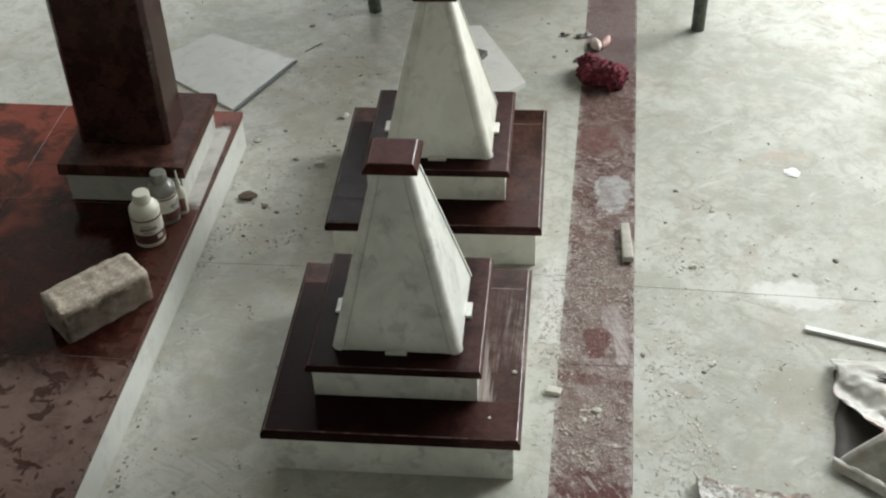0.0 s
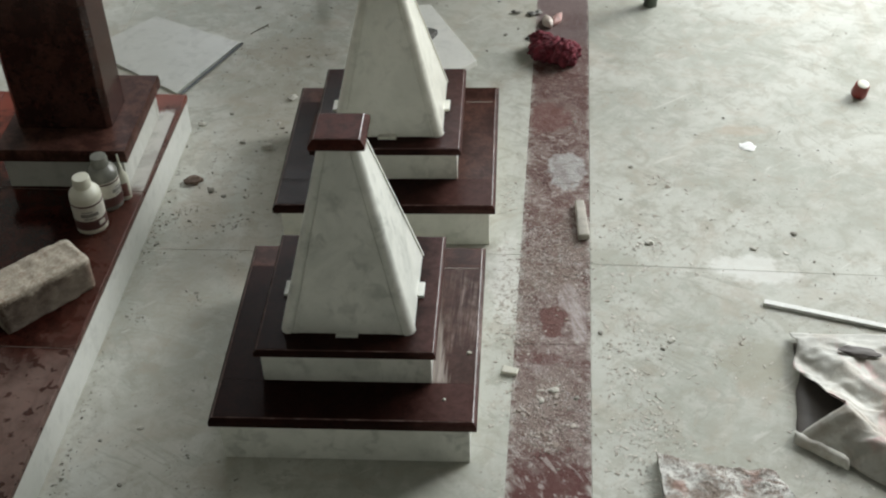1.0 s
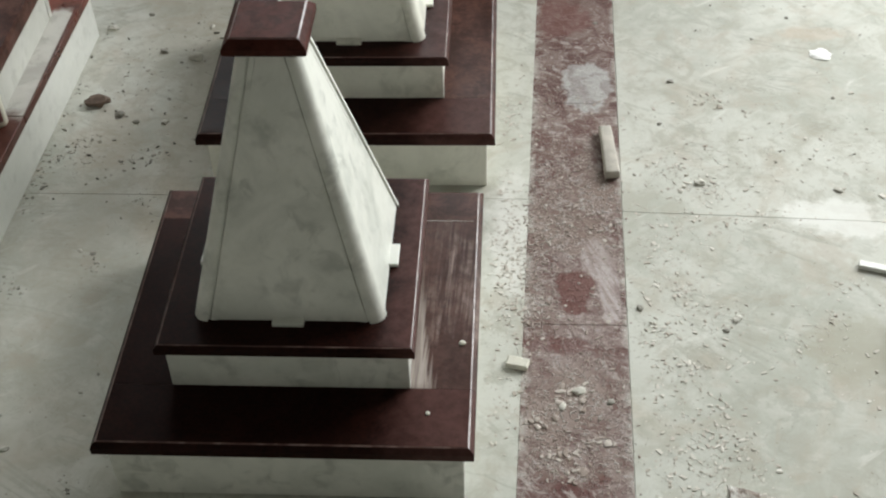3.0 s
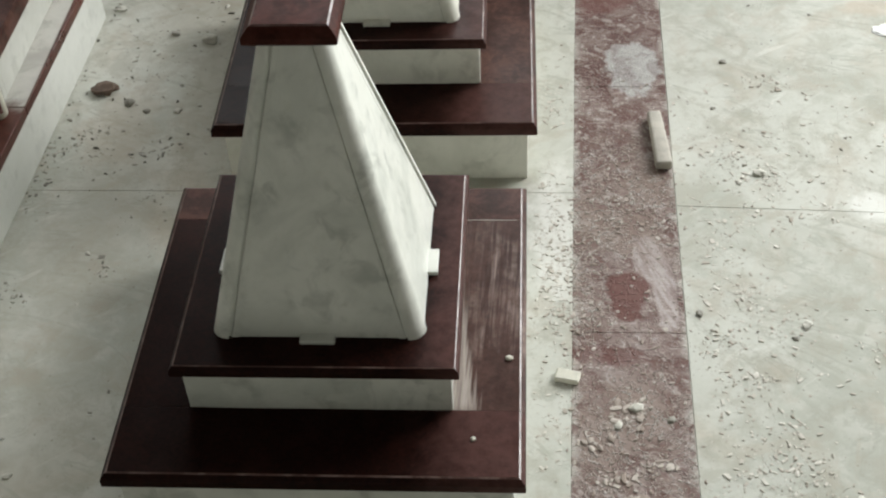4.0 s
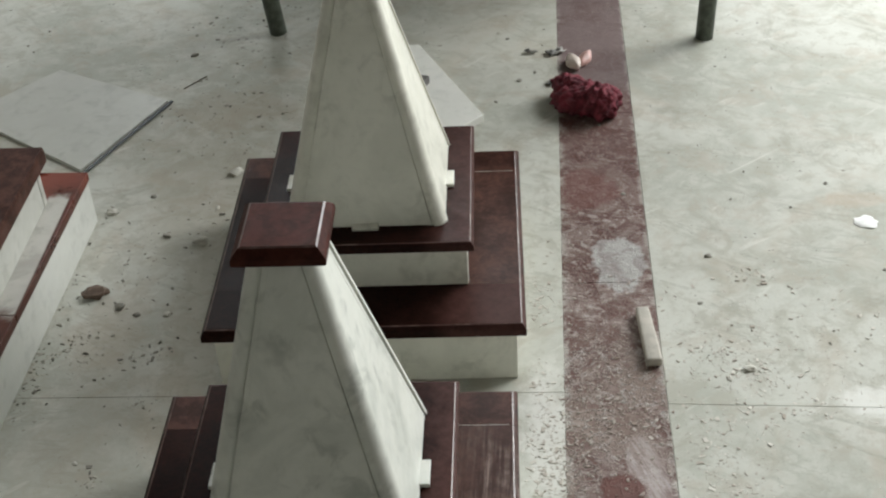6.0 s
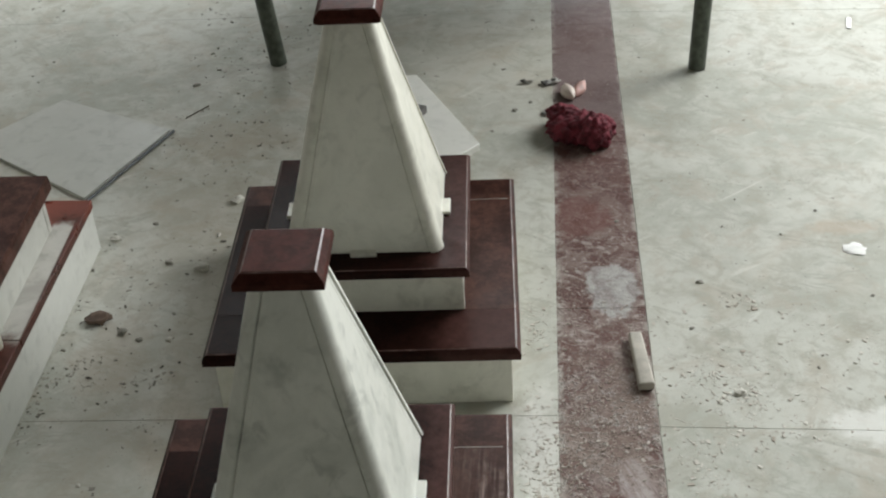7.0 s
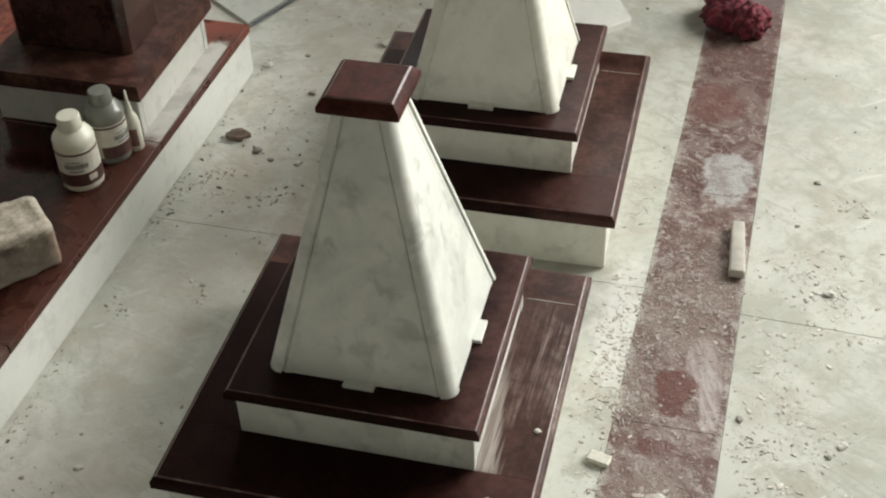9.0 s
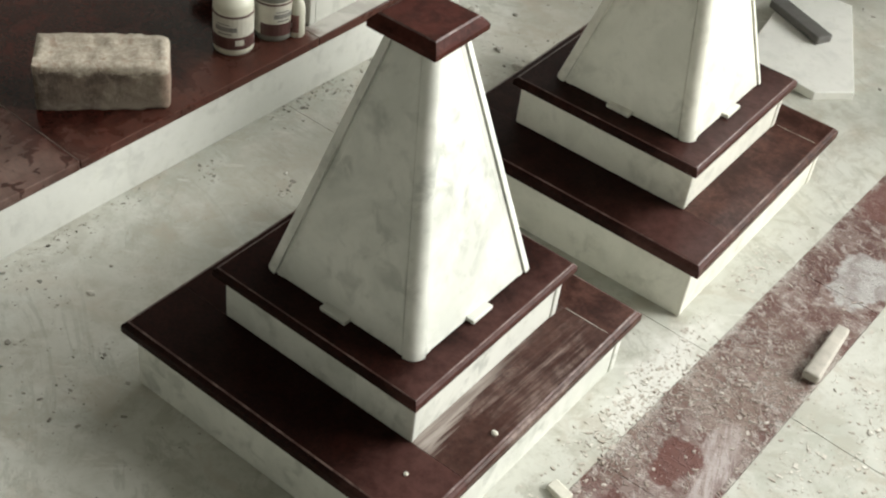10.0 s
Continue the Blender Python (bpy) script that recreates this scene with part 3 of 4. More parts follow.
def pyramid_monument(m, label, marble, slab, worn, back):
    thing = holder("pyramid_monument", m, label, "monument", "pyramid monuments")
    # lower block and its slab of four strips
    box_panels(thing, "base_panel", -0.246, 0.239, -0.2575, back - 0.0135, 0.0, 0.099, 0.016, marble)
    part("base_core", box(-0.226, 0.219, -0.238, back - 0.034, 0.002, 0.0985), GROUT, thing)
    sl, sx, sy, w, g = 0.262, 0.2535, 0.270, 0.088, 0.0005
    deep = 0.14
    z0, z1 = 0.099, 0.121
    arrised("base_slab", slab_strip(-sl, sx, -sy, -sy + w + 0.02, z0, z1, "lrf"), slab, thing)
    arrised("base_slab", slab_strip(-sl, sx, back - w + 0.012, back, z0, z1, "lrb"), GRANITE_HAZY, thing)
    arrised("base_slab", slab_strip(-sl, -sl + deep, -sy + w + 0.02 + g, back - w + 0.012 - g, z0, z1, "l"), slab, thing)
    arrised("base_slab", slab_strip(sx - deep, sx, -sy + w + 0.02 + g, back - w + 0.012 - g, z0, z1, "r"), worn, thing, "granite strip smeared with pale dust")
    part("grout_line", box(sx - w + 0.001, sx - 0.014, back - w + 0.0116, back - w + 0.0124, z0, z1 + 0.0002), GROUT, thing)
    # upper block
    box_panels(thing, "plinth_panel", -0.169, 0.163, -0.1635, 0.166, 0.1215, 0.2005, 0.014, marble)
    part("plinth_core", box(-0.150, 0.146, -0.148, 0.150, 0.1215, 0.2), GROUT, thing)
    arrised("plinth_slab", moulded(-0.177, 0.1735, -0.180, 0.1795, edge_profile(0.2005, 0.0165, 0.7)), slab, thing)
    # the hollow pyramid: four panels with a bead on each corner
    zb, zt, hb, ht = 0.2172, 0.591, 0.1300, 0.0365
    for q in range(4):
        part("side_panel", leaned(turned(pyramid_panel(hb - 0.0280, ht - 0.0215, zb, zt, hb - 0.0012, ht - 0.0012), q), zb, zt), marble, thing)
    for q in range(4):
        part("corner_bead", leaned(turned(corner_bead(hb + 0.0015, ht + 0.0018, zb, zt), q), zb, zt), marble, thing, smooth=28)
    for q in range(4):
        part("spacer", turned(box(-0.0215, 0.0215, -hb - 0.0105, -hb + 0.004, zb - 0.0001, zb + 0.0065, 0.001), q), marble, thing)
    cap = moulded(-0.0505, 0.0525, -0.0525, 0.0505, [(0.005, 0.591), (0.0, 0.5955), (0.0, 0.603), (0.0022, 0.6065), (0.0085, 0.6131), (0.0108, 0.6145)])
    arrised("cap", cap, GRANITE_CAP, thing, "polished red granite cap with a bevelled edge")
    return thing


pyramid_monument(pose(0, 0, 0, 0, 0, 0.3), "white marble pyramid on stepped marble and red granite plinth", MARBLE, GRANITE, GRANITE_DUSTY, 0.262)
pyramid_monument(pose(0.0106, 0.6705, 0, 0, 0, 0.8), "cream marble pyramid on stepped marble and red granite plinth", MARBLE_CREAM, GRANITE_VEILED, GRANITE_HAZY, 0.246)

# ---- the low platform and the pillar on it ----
PZ = 0.112
PX, PY1, PX0, PY0 = -0.576, 0.872, -1.55, -1.25
SKEW = -1.3
platform = holder("granite_platform", pose(0, 0, 0, 0, 0, SKEW), "low platform topped with red granite, faced with white marble", "platform")
part("riser", box(PX - 0.018, PX - 0.003, PY0, PY1 - 0.004, 0, PZ - 0.018, 0.001), MARBLE_RISER, platform)
part("riser", box(PX0, PX - 0.019, PY1 - 0.02, PY1 - 0.005, 0, PZ - 0.018, 0.001), MARBLE_RISER, platform)
part("riser", box(PX0, PX - 0.019, PY0, PY0 + 0.015, 0, PZ - 0.018, 0.001), MARBLE_RISER, platform)
part("core", box(PX0, PX - 0.02, PY0 + 0.016, PY1 - 0.021, 0.002, PZ - 0.0185), GROUT, platform)
TOP_CUTS = [PY0, -0.635, -0.090, 0.447, PY1]
for y0, y1 in zip(TOP_CUTS, TOP_CUTS[1:]):
    part("top_slab", box(PX - 0.49, PX, y0 + 0.0008, y1 - 0.0008, PZ - 0.018, PZ, 0.002, 2), GRANITE_TOP, platform)
    part("top_slab", box(PX0, PX - 0.4915, y0 + 0.0008, y1 - 0.0008, PZ - 0.018, PZ, 0.002, 2), GRANITE_TOP, platform)

for y in TOP_CUTS[1:-1]:
    part("joint_grout", box(PX0, PX - 0.003, y - 0.0007, y + 0.0007, PZ - 0.017, PZ + 0.0001), GROUT_DIRTY, platform, "dirty joint grout")

pillar = holder("memorial_pillar", pose(0, 0, PZ), "dark red granite pillar on a marble block with granite slab", "pillar")
QX0, QX1, QY0, QY1 = -0.892, -0.604, 0.474, 0.783
for name, b in (("block_panel", box(QX0, QX1, QY0, QY0 + 0.016, 0, 0.083, 0.0015)),
                ("block_panel", box(QX0, QX1, QY1 - 0.016, QY1, 0, 0.083, 0.0015)),
                ("block_panel", box(QX1 - 0.016, QX1 - 0.001, QY0 + 0.0165, QY1 - 0.0165, 0, 0.083, 0.001)),
                ("block_panel", box(QX0 + 0.001, QX0 + 0.016, QY0 + 0.0165, QY1 - 0.0165, 0, 0.083, 0.001))):
    # the darker marble here holds the shade under the overhanging slab
    part(name, b, MARBLE_DUSTY_SHADED, pillar)
part("block_slab", moulded(QX0 - 0.012, QX1 + 0.014, QY0 - 0.014, QY1 + 0.012, edge_profile(0.083, 0.031, 0.25)), GRANITE_BLOCK, pillar)
sx0, sx1, sy0, sy1, ch = -0.876, -0.645, 0.553, 0.686, 0.012
shaft = prism([(sx0 + ch, sy0), (sx1 - ch, sy0), (sx1, sy0 + ch), (sx1, sy1 - ch), (sx1 - ch, sy1), (sx0 + ch, sy1), (sx0, sy1 - ch), (sx0, sy0 + ch)], 0.114, 1.25, 0.0015)
part("shaft", shaft, GRANITE_CLEAN, pillar, "polished dark red granite shaft with chamfered corners")

# ---- work table behind: the legs show, its top is unseen and shades the floor ----
POLE = plain("green_painted_steel", (0.10, 0.115, 0.09), 0.5, 0.3, 0.4, 60)


table = holder("work_table", pose(0, 0, 0), "steel work table on dull green painted tube legs", "table")
LEGS = [(-0.312, 1.655), (0.696, 1.573), (-0.258, 2.26), (0.750, 2.17)]
TABLE_Z = 0.75
for (x, y), lean in zip(LEGS, (-0.075, 0.02, -0.075, 0.02)):
    bm = bmesh.new()
    rod(bm, (x, y, 0.0), (x + lean, y, TABLE_Z), 0.0205, 20)
    part("leg", bm, POLE, table, smooth=40)
for (xa, ya), (xb, yb) in ((LEGS[0], LEGS[1]), (LEGS[2], LEGS[3]), (LEGS[0], LEGS[2]), (LEGS[1], LEGS[3])):
    bm = bmesh.new()
    la, lb = (-0.072 if xa < 0 else 0.019), (-0.072 if xb < 0 else 0.019)
    rod(bm, (xa + la, ya, TABLE_Z - 0.03), (xb + lb, yb, TABLE_Z - 0.03), 0.015, 12)
    part("rail", bm, POLE, table, smooth=40)
part("tabletop", prism([(-0.56, 1.60), (0.785, 1.48), (0.865, 2.52), (-0.49, 2.64)], TABLE_Z, TABLE_Z + 0.025, 0.003), POLE, table)

# unseen board, added to keep low north light off the floor
part("shade_board", prism([(-0.276, 2.20), (0.740, 2.10), (0.750, 2.19), (-0.258, 2.285)], 0.16, 0.62, 0.003), POLE, table, "unseen dull green board added between the rear legs to block light")

# ---- loose marble slabs on the floor ----


def loose_slab(name, pts, z0, z1, label, marble, category="slab"):
    return tagged(link(name, prism(pts, z0, z1, 0.0012), marble), label, category)


loose_slab("marble_slab", [(-0.640, 1.055), (-0.514, 1.332), (-0.802, 1.486), (-0.965, 1.29)], 0.0, 0.007, "dusty white marble slab lying on the floor", MARBLE_DUSTY_SHADED)
loose_slab("marble_slab", [(-0.04, 1.17), (0.130, 1.155), (0.188, 1.218), (0.035, 1.54), (-0.10, 1.53)], 0.0, 0.019, "white marble offcut lying on the floor", MARBLE_PLAIN)
# a dark rod laid in for the shade line at the slab's edge
bm = bmesh.new()
rod(bm, (-0.633, 1.045, 0.0032), (-0.507, 1.332, 0.0032), 0.0032, 12)
tagged(link("edge_shade_rod", bm, plain("edge_shade_grey", (0.11, 0.12, 0.125), 0.5, 0.3, 0.3, 70), smooth=40), "thin dark grey rod standing for the shade along a marble slab's edge", "rod")
stick = bmesh.new()
rod(stick, (-0.491, 1.391, 0.0013), (-0.449, 1.446, 0.0013), 0.0013, 8)
tagged(link("stick", stick, plain("brown_twig", (0.13, 0.11, 0.085), 0.85, 0, 0.3, 60)), "short thin brown stick on the dusty floor", "stick")
GREY = plain("grey_slate", (0.13, 0.125, 0.115), 0.7)
tagged(link("stone_strip", box(-0.008, 0.152, -0.02, 0.02, 0, 0.018, 0.002), GREY), "dark stone strip lying across a marble offcut", "offcut").matrix_world = pose(-0.078, 1.400, 0.0195, 0, 0, -24)

# ---- brick and bottles on the platform ----


def make_brick_material():
    m = Mat("mortar_caked_brick", 0.95)
    n, f = m.noise(34.0, 8, 0.72, 0.4), m.noise(140.0, 6, 0.7)
    x, y, z = m.sep()
    clay = m.mix(m.ramp(n, 0.36, 0.6), (0.070, 0.050, 0.037), (0.150, 0.115, 0.086))
    clay = m.mix(m.ramp(m.noise(12.0, 5, 0.6), 0.46, 0.62, 0.0, 0.6), clay, (0.215, 0.178, 0.135))
    clay = m.mix(m.math('MULTIPLY', m.ramp(x, 0.085, 0.105), m.ramp(n, 0.36, 0.6, 0.4, 0.85)), clay, (0.20, 0.115, 0.080))
    crust = m.mix(m.ramp(f, 0.36, 0.66), (0.33, 0.285, 0.225), (0.49, 0.435, 0.355))
    crust = m.mix(m.ramp(n, 0.47, 0.38, 0.0, 0.8), crust, (0.27, 0.20, 0.15))
    top = m.ramp(m.math('ADD', z, m.math('MULTIPLY', m.math('SUBTRACT', n, 0.5), 0.05)), 0.066, 0.078)
    ends = m.ramp(m.math('ADD', m.math('ABSOLUTE', x), m.math('MULTIPLY', m.math('SUBTRACT', n, 0.5), 0.08)), 0.085, 0.105, 0.0, 0.22)
    foot = m.ramp(m.math('ADD', z, m.math('MULTIPLY', m.math('SUBTRACT', n, 0.5), 0.05)), 0.022, 0.010, 0.0, 0.2)
    c = m.mix(m.math('MAXIMUM', m.math('MAXIMUM', top, foot), ends), clay, crust)
    m.colour(c)
    m.bump(m.math('ADD', n, m.math('MULTIPLY', f, 0.6)), 0.5, 0.003)
    return m.m


def brick_mesh(lx, ly, lz):
    """A worn brick: broken arrises, one rounded end, a mortar crust with pits on top."""
    bm = box(-lx / 2, lx / 2, -ly / 2, ly / 2, 0, lz)
    bmesh.ops.subdivide_edges(bm, edges=bm.edges[:], cuts=26, use_grid_fill=True)
    for v in bm.verts:
        p = v.co.copy()
        # round the arrises unevenly
        r = 0.0045 + 0.004 * noise.noise(p * 30) + (0.007 if p.x > lx * 0.3 else 0.0)
        hx, hy, hz = lx / 2, ly / 2, lz / 2
        q = Vector((p.x, p.y, p.z - hz))
        core = Vector((max(-hx + r, min(hx - r, q.x)), max(-hy + r, min(hy - r, q.y)), max(-hz + r, min(hz - r, q.z))))
        d = q - core
        if d.length > 1e-6:
            q = core + d.normalized() * min(d.length, r)
        out = d.normalized() if d.length > 1e-6 else Vector((0, 0, 1))
        q += out * (0.0009 * noise.noise(p * 45) + 0.0010 * noise.noise(p * 120))
        if p.z > lz - 0.002:
            fx, fy = abs(p.x) / hx, abs(p.y) / hy
            q.z += 0.0032 * noise.noise(p * 42 + Vector((3, 3, 3))) + 0.0026 * noise.noise(p * 110)
            if fx < 0.8 and fy < 0.62:
                q.z -= 0.004
        v.co = (q.x, q.y, q.z + hz)
    low = min(v.co.z for v in bm.verts)
    for v in bm.verts:
        v.co.z = max(0.0, v.co.z - low - 0.002)
    return bm


brick = tagged(link("brick", brick_mesh(0.214, 0.098, 0.088), make_brick_material(), smooth=60), "old clay brick caked in pale mortar on the platform", "brick")
brick.matrix_world = pose(-0.690, 0.070, PZ, 0, 0, 47)

PLASTIC_WHITE = plain("white_plastic", (0.66, 0.65, 0.54), 0.35, 0, 0.08, 30, 0.03)
PLASTIC_GREY = plain("smoky_plastic", (0.19, 0.19, 0.165), 0.25, 0, 0.15, 30, 0.03)
LABEL_PAPER = plain("label_paper", (0.62, 0.60, 0.52), 0.5, 0, 0.1, 60, 0.02)
LABEL_DARK = plain("label_dark_print", (0.10, 0.045, 0.04), 0.45, 0, 0.2, 60, 0.02)
LABEL_RED = plain("label_red_print", (0.26, 0.12, 0.105), 0.5, 0, 0.25, 60, 0.02)
LABEL_GREY = plain("label_grey_print", (0.25, 0.24, 0.22), 0.5, 0, 0.2, 60, 0.02)


def band(r, z0, z1, a0=0.0, a1=360.0, n=28):
    """A thin label wrapped round a bottle between two angles."""
    bm = bmesh.new()
    steps = max(2, int(n * (a1 - a0) / 360))
    rows = []
    for s in range(steps + 1):
        a = math.radians(a0 + (a1 - a0) * s / steps)
        rows.append([bm.verts.new((rr * math.cos(a), rr * math.sin(a), z)) for rr, z in ((r, z0), (r, z1), (r - 0.0012, z1), (r - 0.0012, z0))])
    for p, q in zip(rows, rows[1:]):
        for i in range(4):
            bm.faces.new((p[i], q[i], q[(i + 1) % 4], p[(i + 1) % 4]))
    bm.faces.new(rows[0])
    bm.faces.new(rows[-1][::-1])
    return bm


def bottle(x, y, k, plastic, label, turn):
    """A round solvent bottle: body with a shoulder, ribbed screw cap and a printed label."""
    thing = holder("bottle", pose(x, y, PZ, 0, 0, turn), label, "bottle", "bottles on the platform")
    r = 0.0325 * k
    h = 0.086 * k
    prof = [(r * 0.93, 0), (r, 0.003), (r, 0.010), (r * 0.985, 0.012), (r * 0.985, h - 0.012), (r, h - 0.010), (r, h), (r * 0.985, h + 0.002), (r * 0.93, h + 0.006 * k), (r * 0.74, h + 0.013 * k), (r * 0.52, h + 0.0175 * k), (r * 0.50, h + 0.026 * k)]
    part("body", lathe(prof), plastic, thing, smooth=40)
    c0 = h + 0.017 * k
    cap = [(r * 0.56, c0), (r * 0.58, c0 + 0.002), (r * 0.56, c0 + 0.020 * k), (r * 0.52, c0 + 0.0225 * k), (r * 0.3, c0 + 0.0228 * k)]
    part("cap", lathe(cap, 24), plastic, thing, "ribbed screw cap", smooth=40)
    lab = part("label", band(r * 0.985 + 0.0009, 0.013, h - 0.013), LABEL_PAPER, thing, "pale printed paper label")
    rr = r * 0.985 + 0.0018
    part("print_band", band(rr, 0.0135, 0.0135 + 0.022 * k, -160, 10), LABEL_DARK, lab, "dark red printed band")
    part("print_line", band(rr, h - 0.0185, h - 0.0150), LABEL_DARK, lab)
    part("print_bar", band(rr, 0.045 * k, 0.053 * k, -120, -55), LABEL_GREY, lab)
    part("print_bar", band(rr + 0.0006, 0.020 * k, 0.030 * k, -60, -35), LABEL_PAPER, lab)
    part("print_bar", band(rr, 0.039 * k, 0.0415 * k, -110, -70), LABEL_GREY, lab)
    part("print_bar", band(rr, 0.056 * k, 0.058 * k, -115, -75), LABEL_GREY, lab)
    return thing


bottle(-0.652, 0.328, 1.10, PLASTIC_WHITE, "white plastic bottle with a printed label and screw cap", 20)
bottle(-0.636, 0.412, 1.08, PLASTIC_GREY, "smoky grey plastic bottle with a dark label", 75)

tube = holder("glue_bottle", pose(-0.602, 0.438, PZ, 0, 0, 10), "slim white glue bottle with a pointed nozzle", "bottle", "bottles on the platform")
part("body", lathe([(0.0125, 0), (0.0145, 0.003), (0.0145, 0.055), (0.0125, 0.066), (0.006, 0.078), (0.0055, 0.082)], 20), PLASTIC_WHITE, tube, smooth=40)
part("nozzle", lathe([(0.0065, 0.079), (0.006, 0.084), (0.0032, 0.098), (0.0018, 0.122), (0.0008, 0.123)], 14), PLASTIC_WHITE, tube, smooth=40)
part("label", band(0.0151, 0.012, 0.048, -185, -45), LABEL_RED, tube, "faded red printed label")

# ---- cloth, offcuts and litter on the floor ----


def make_cloth():
    m = Mat("maroon_cloth", 0.9)
    n = m.noise(45.0, 6, 0.65)
    m.colour(m.mix(m.ramp(n, 0.35, 0.65), (0.070, 0.009, 0.016), (0.20, 0.026, 0.042)))
    m.bump(m.math('ADD', n, m.noise(400.0, 3)), 0.6, 0.003)
    return m.m


def cloth_heap():
    bm = bmesh.new()
    rnd = random.Random(4)
    lumps = ((0.0, 0.0, 0.055, 0.045, 0.036), (0.045, -0.02, 0.04, 0.04, 0.040), (-0.045, 0.03, 0.042, 0.035, 0.034), (-0.02, -0.02, 0.05, 0.03, 0.028), (0.06, 0.012, 0.03, 0.03, 0.030), (-0.058, 0.045, 0.025, 0.022, 0.026))
    for x, y, rx, ry, rz in lumps:
        tmp = bmesh.new()
        bmesh.ops.create_icosphere(tmp, subdivisions=4, radius=1)
        o = Vector((rnd.random() * 9, rnd.random() * 9, rnd.random() * 9))
        vs = []
        for v in tmp.verts:
            p = v.co.copy()
            fold = abs(noise.noise(p * 1.6 + o)) * 0.55 + abs(noise.noise(p * 3.6 + o * 2)) * 0.30
            p *= 0.80 + fold
            z = p.z * rz + rz * 0.75
            vs.append((p.x * rx + x, p.y * ry + y, max(z, 0.0005 + 0.001 * rnd.random())))
        new_v = [bm.verts.new(p) for p in vs]
        for f in tmp.faces:
            bm.faces.new([new_v[v.index] for v in f.verts])
        tmp.free()
    return bm


rag = link("cloth", cloth_heap(), make_cloth(), smooth=60)
skin = rag.modifiers.new("skin", 'REMESH')
skin.mode, skin.voxel_size = 'VOXEL', 0.0022
skin.use_smooth_shade = True
tagged(rag, "crumpled maroon rag lying on the granite border", "cloth").matrix_world = pose(0.402, 1.268, 0.0, 0, 0, -18) @ Matrix.Diagonal((0.90, 0.95, 1.0, 1.0))

CREAM = plain("cream_ceramic", (0.72, 0.62, 0.55), 0.4, 0, 0.12, 30)
PINK = plain("pink_skin", (0.68, 0.42, 0.38), 0.5, 0, 0.3, 40)
shell = holder("ceramic_lid", pose(0.388, 1.452, 0, 0, 0, 20), "small cream and pink split shell beside the rag", "litter")
a = lump(0.017, 0.031, 0.015, 3, 0.12, 1.5, 2.0)
b = lump(0.014, 0.036, 0.012, 3, 0.12, 1.5, 5.0)
for half in (a, b):
    for v in half.verts:
        v.co.x *= 1 - 0.55 * (abs(v.co.y) / 0.036) ** 1.5
part("half", a, CREAM, shell, smooth=60)
bmesh.ops.rotate(b, verts=b.verts, cent=(0, 0, 0), matrix=Matrix.Rotation(-0.7, 3, 'Z'))
bmesh.ops.translate(b, verts=b.verts, vec=(0.034, 0.010, 0.0))
part("half", b, PINK, shell, "pink half", smooth=60)

SCRAP = plain("torn_wrapper", (0.34, 0.33, 0.30), 0.6, 0, 0.8, 60, 0.3)


def torn_scrap(x, y, w, h, turn, seed):
    """A torn, curled bit of wrapping."""
    bm = bmesh.new()
    bmesh.ops.create_grid(bm, x_segments=7, y_segments=5, size=1)
    for v in bm.verts:
        q = v.co * 1.3 + Vector((seed, 0, seed))
        v.co = (v.co.x * w * (1 + 0.4 * noise.noise(q)), v.co.y * h * (1 + 0.4 * noise.noise(q + Vector((7, 0, 0)))), 0.004 + 0.007 * (1 + noise.noise(q * 1.7)))
    ob = link("wrapper_scrap", bm, SCRAP, smooth=30)
    ob.modifiers.new("thick", 'SOLIDIFY').thickness = 0.0008
    low = min(v.co.z for v in ob.data.vertices)
    for v in ob.data.vertices:
        v.co.z -= low - 0.0008
    ob.matrix_world = pose(x, y, 0, 0, 0, turn)
    return tagged(ob, "small torn grey and white wrapper scrap on the floor", "scrap", "torn scraps")


torn_scrap(0.349, 1.515, 0.021, 0.011, 25, 1.0)
torn_scrap(0.295, 1.519, 0.016, 0.006, -8, 4.0)
torn_scrap(0.336, 1.372, 0.012, 0.009, 60, 8.0)

CHALK = plain("chalky_white", (0.66, 0.64, 0.55), 0.8, 0, 0.15, 50, 0.3)
bar = box(-0.0125, 0.0125, -0.069, 0.069, 0, 0.017, 0.0045, 3)
for v in bar.verts:
    v.co.x *= 1.0 - 1.6 * v.co.y
tagged(link("whetstone", bar, plain("rubbing_stone", (0.47, 0.44, 0.385), 0.85, 0, 0.2, 50, 0.3), smooth=40), "pale rubbing stone lying on the granite border", "stone").matrix_world = pose(0.470, 0.507, 0, 0, 0, 3.5)
tagged(link("marble_chip", box(-0.017, 0.017, -0.0105, 0.0105, 0, 0.009, 0.002), CHALK), "small white marble chip on the floor", "chip").matrix_world = pose(0.311, -0.005, 0, 0, 0, -12)

TERRA = plain("broken_brick", (0.18, 0.128, 0.098), 0.95, 0, 0.4, 50, 0.5)
STONE = plain("grey_pebble", (0.36, 0.345, 0.30), 0.9, 0, 0.35, 60, 0.4)
PALE = plain("pale_crumb", (0.60, 0.585, 0.52), 0.9, 0, 0.2, 60, 0.4)


def pebble(x, y, r, material, label, name="pebble", stretch=1.0, seed=1.0, turn=0.0):
    ob = tagged(link(name, lump(r * stretch * 0.48, r * 0.46, r * 0.26, 2, 0.5, 1.4, seed), material), label, name.replace("_", " "), "loose bits on the floor")
    ob.matrix_world = pose(x, y, -0.0015, 0, 0, turn)
    return ob


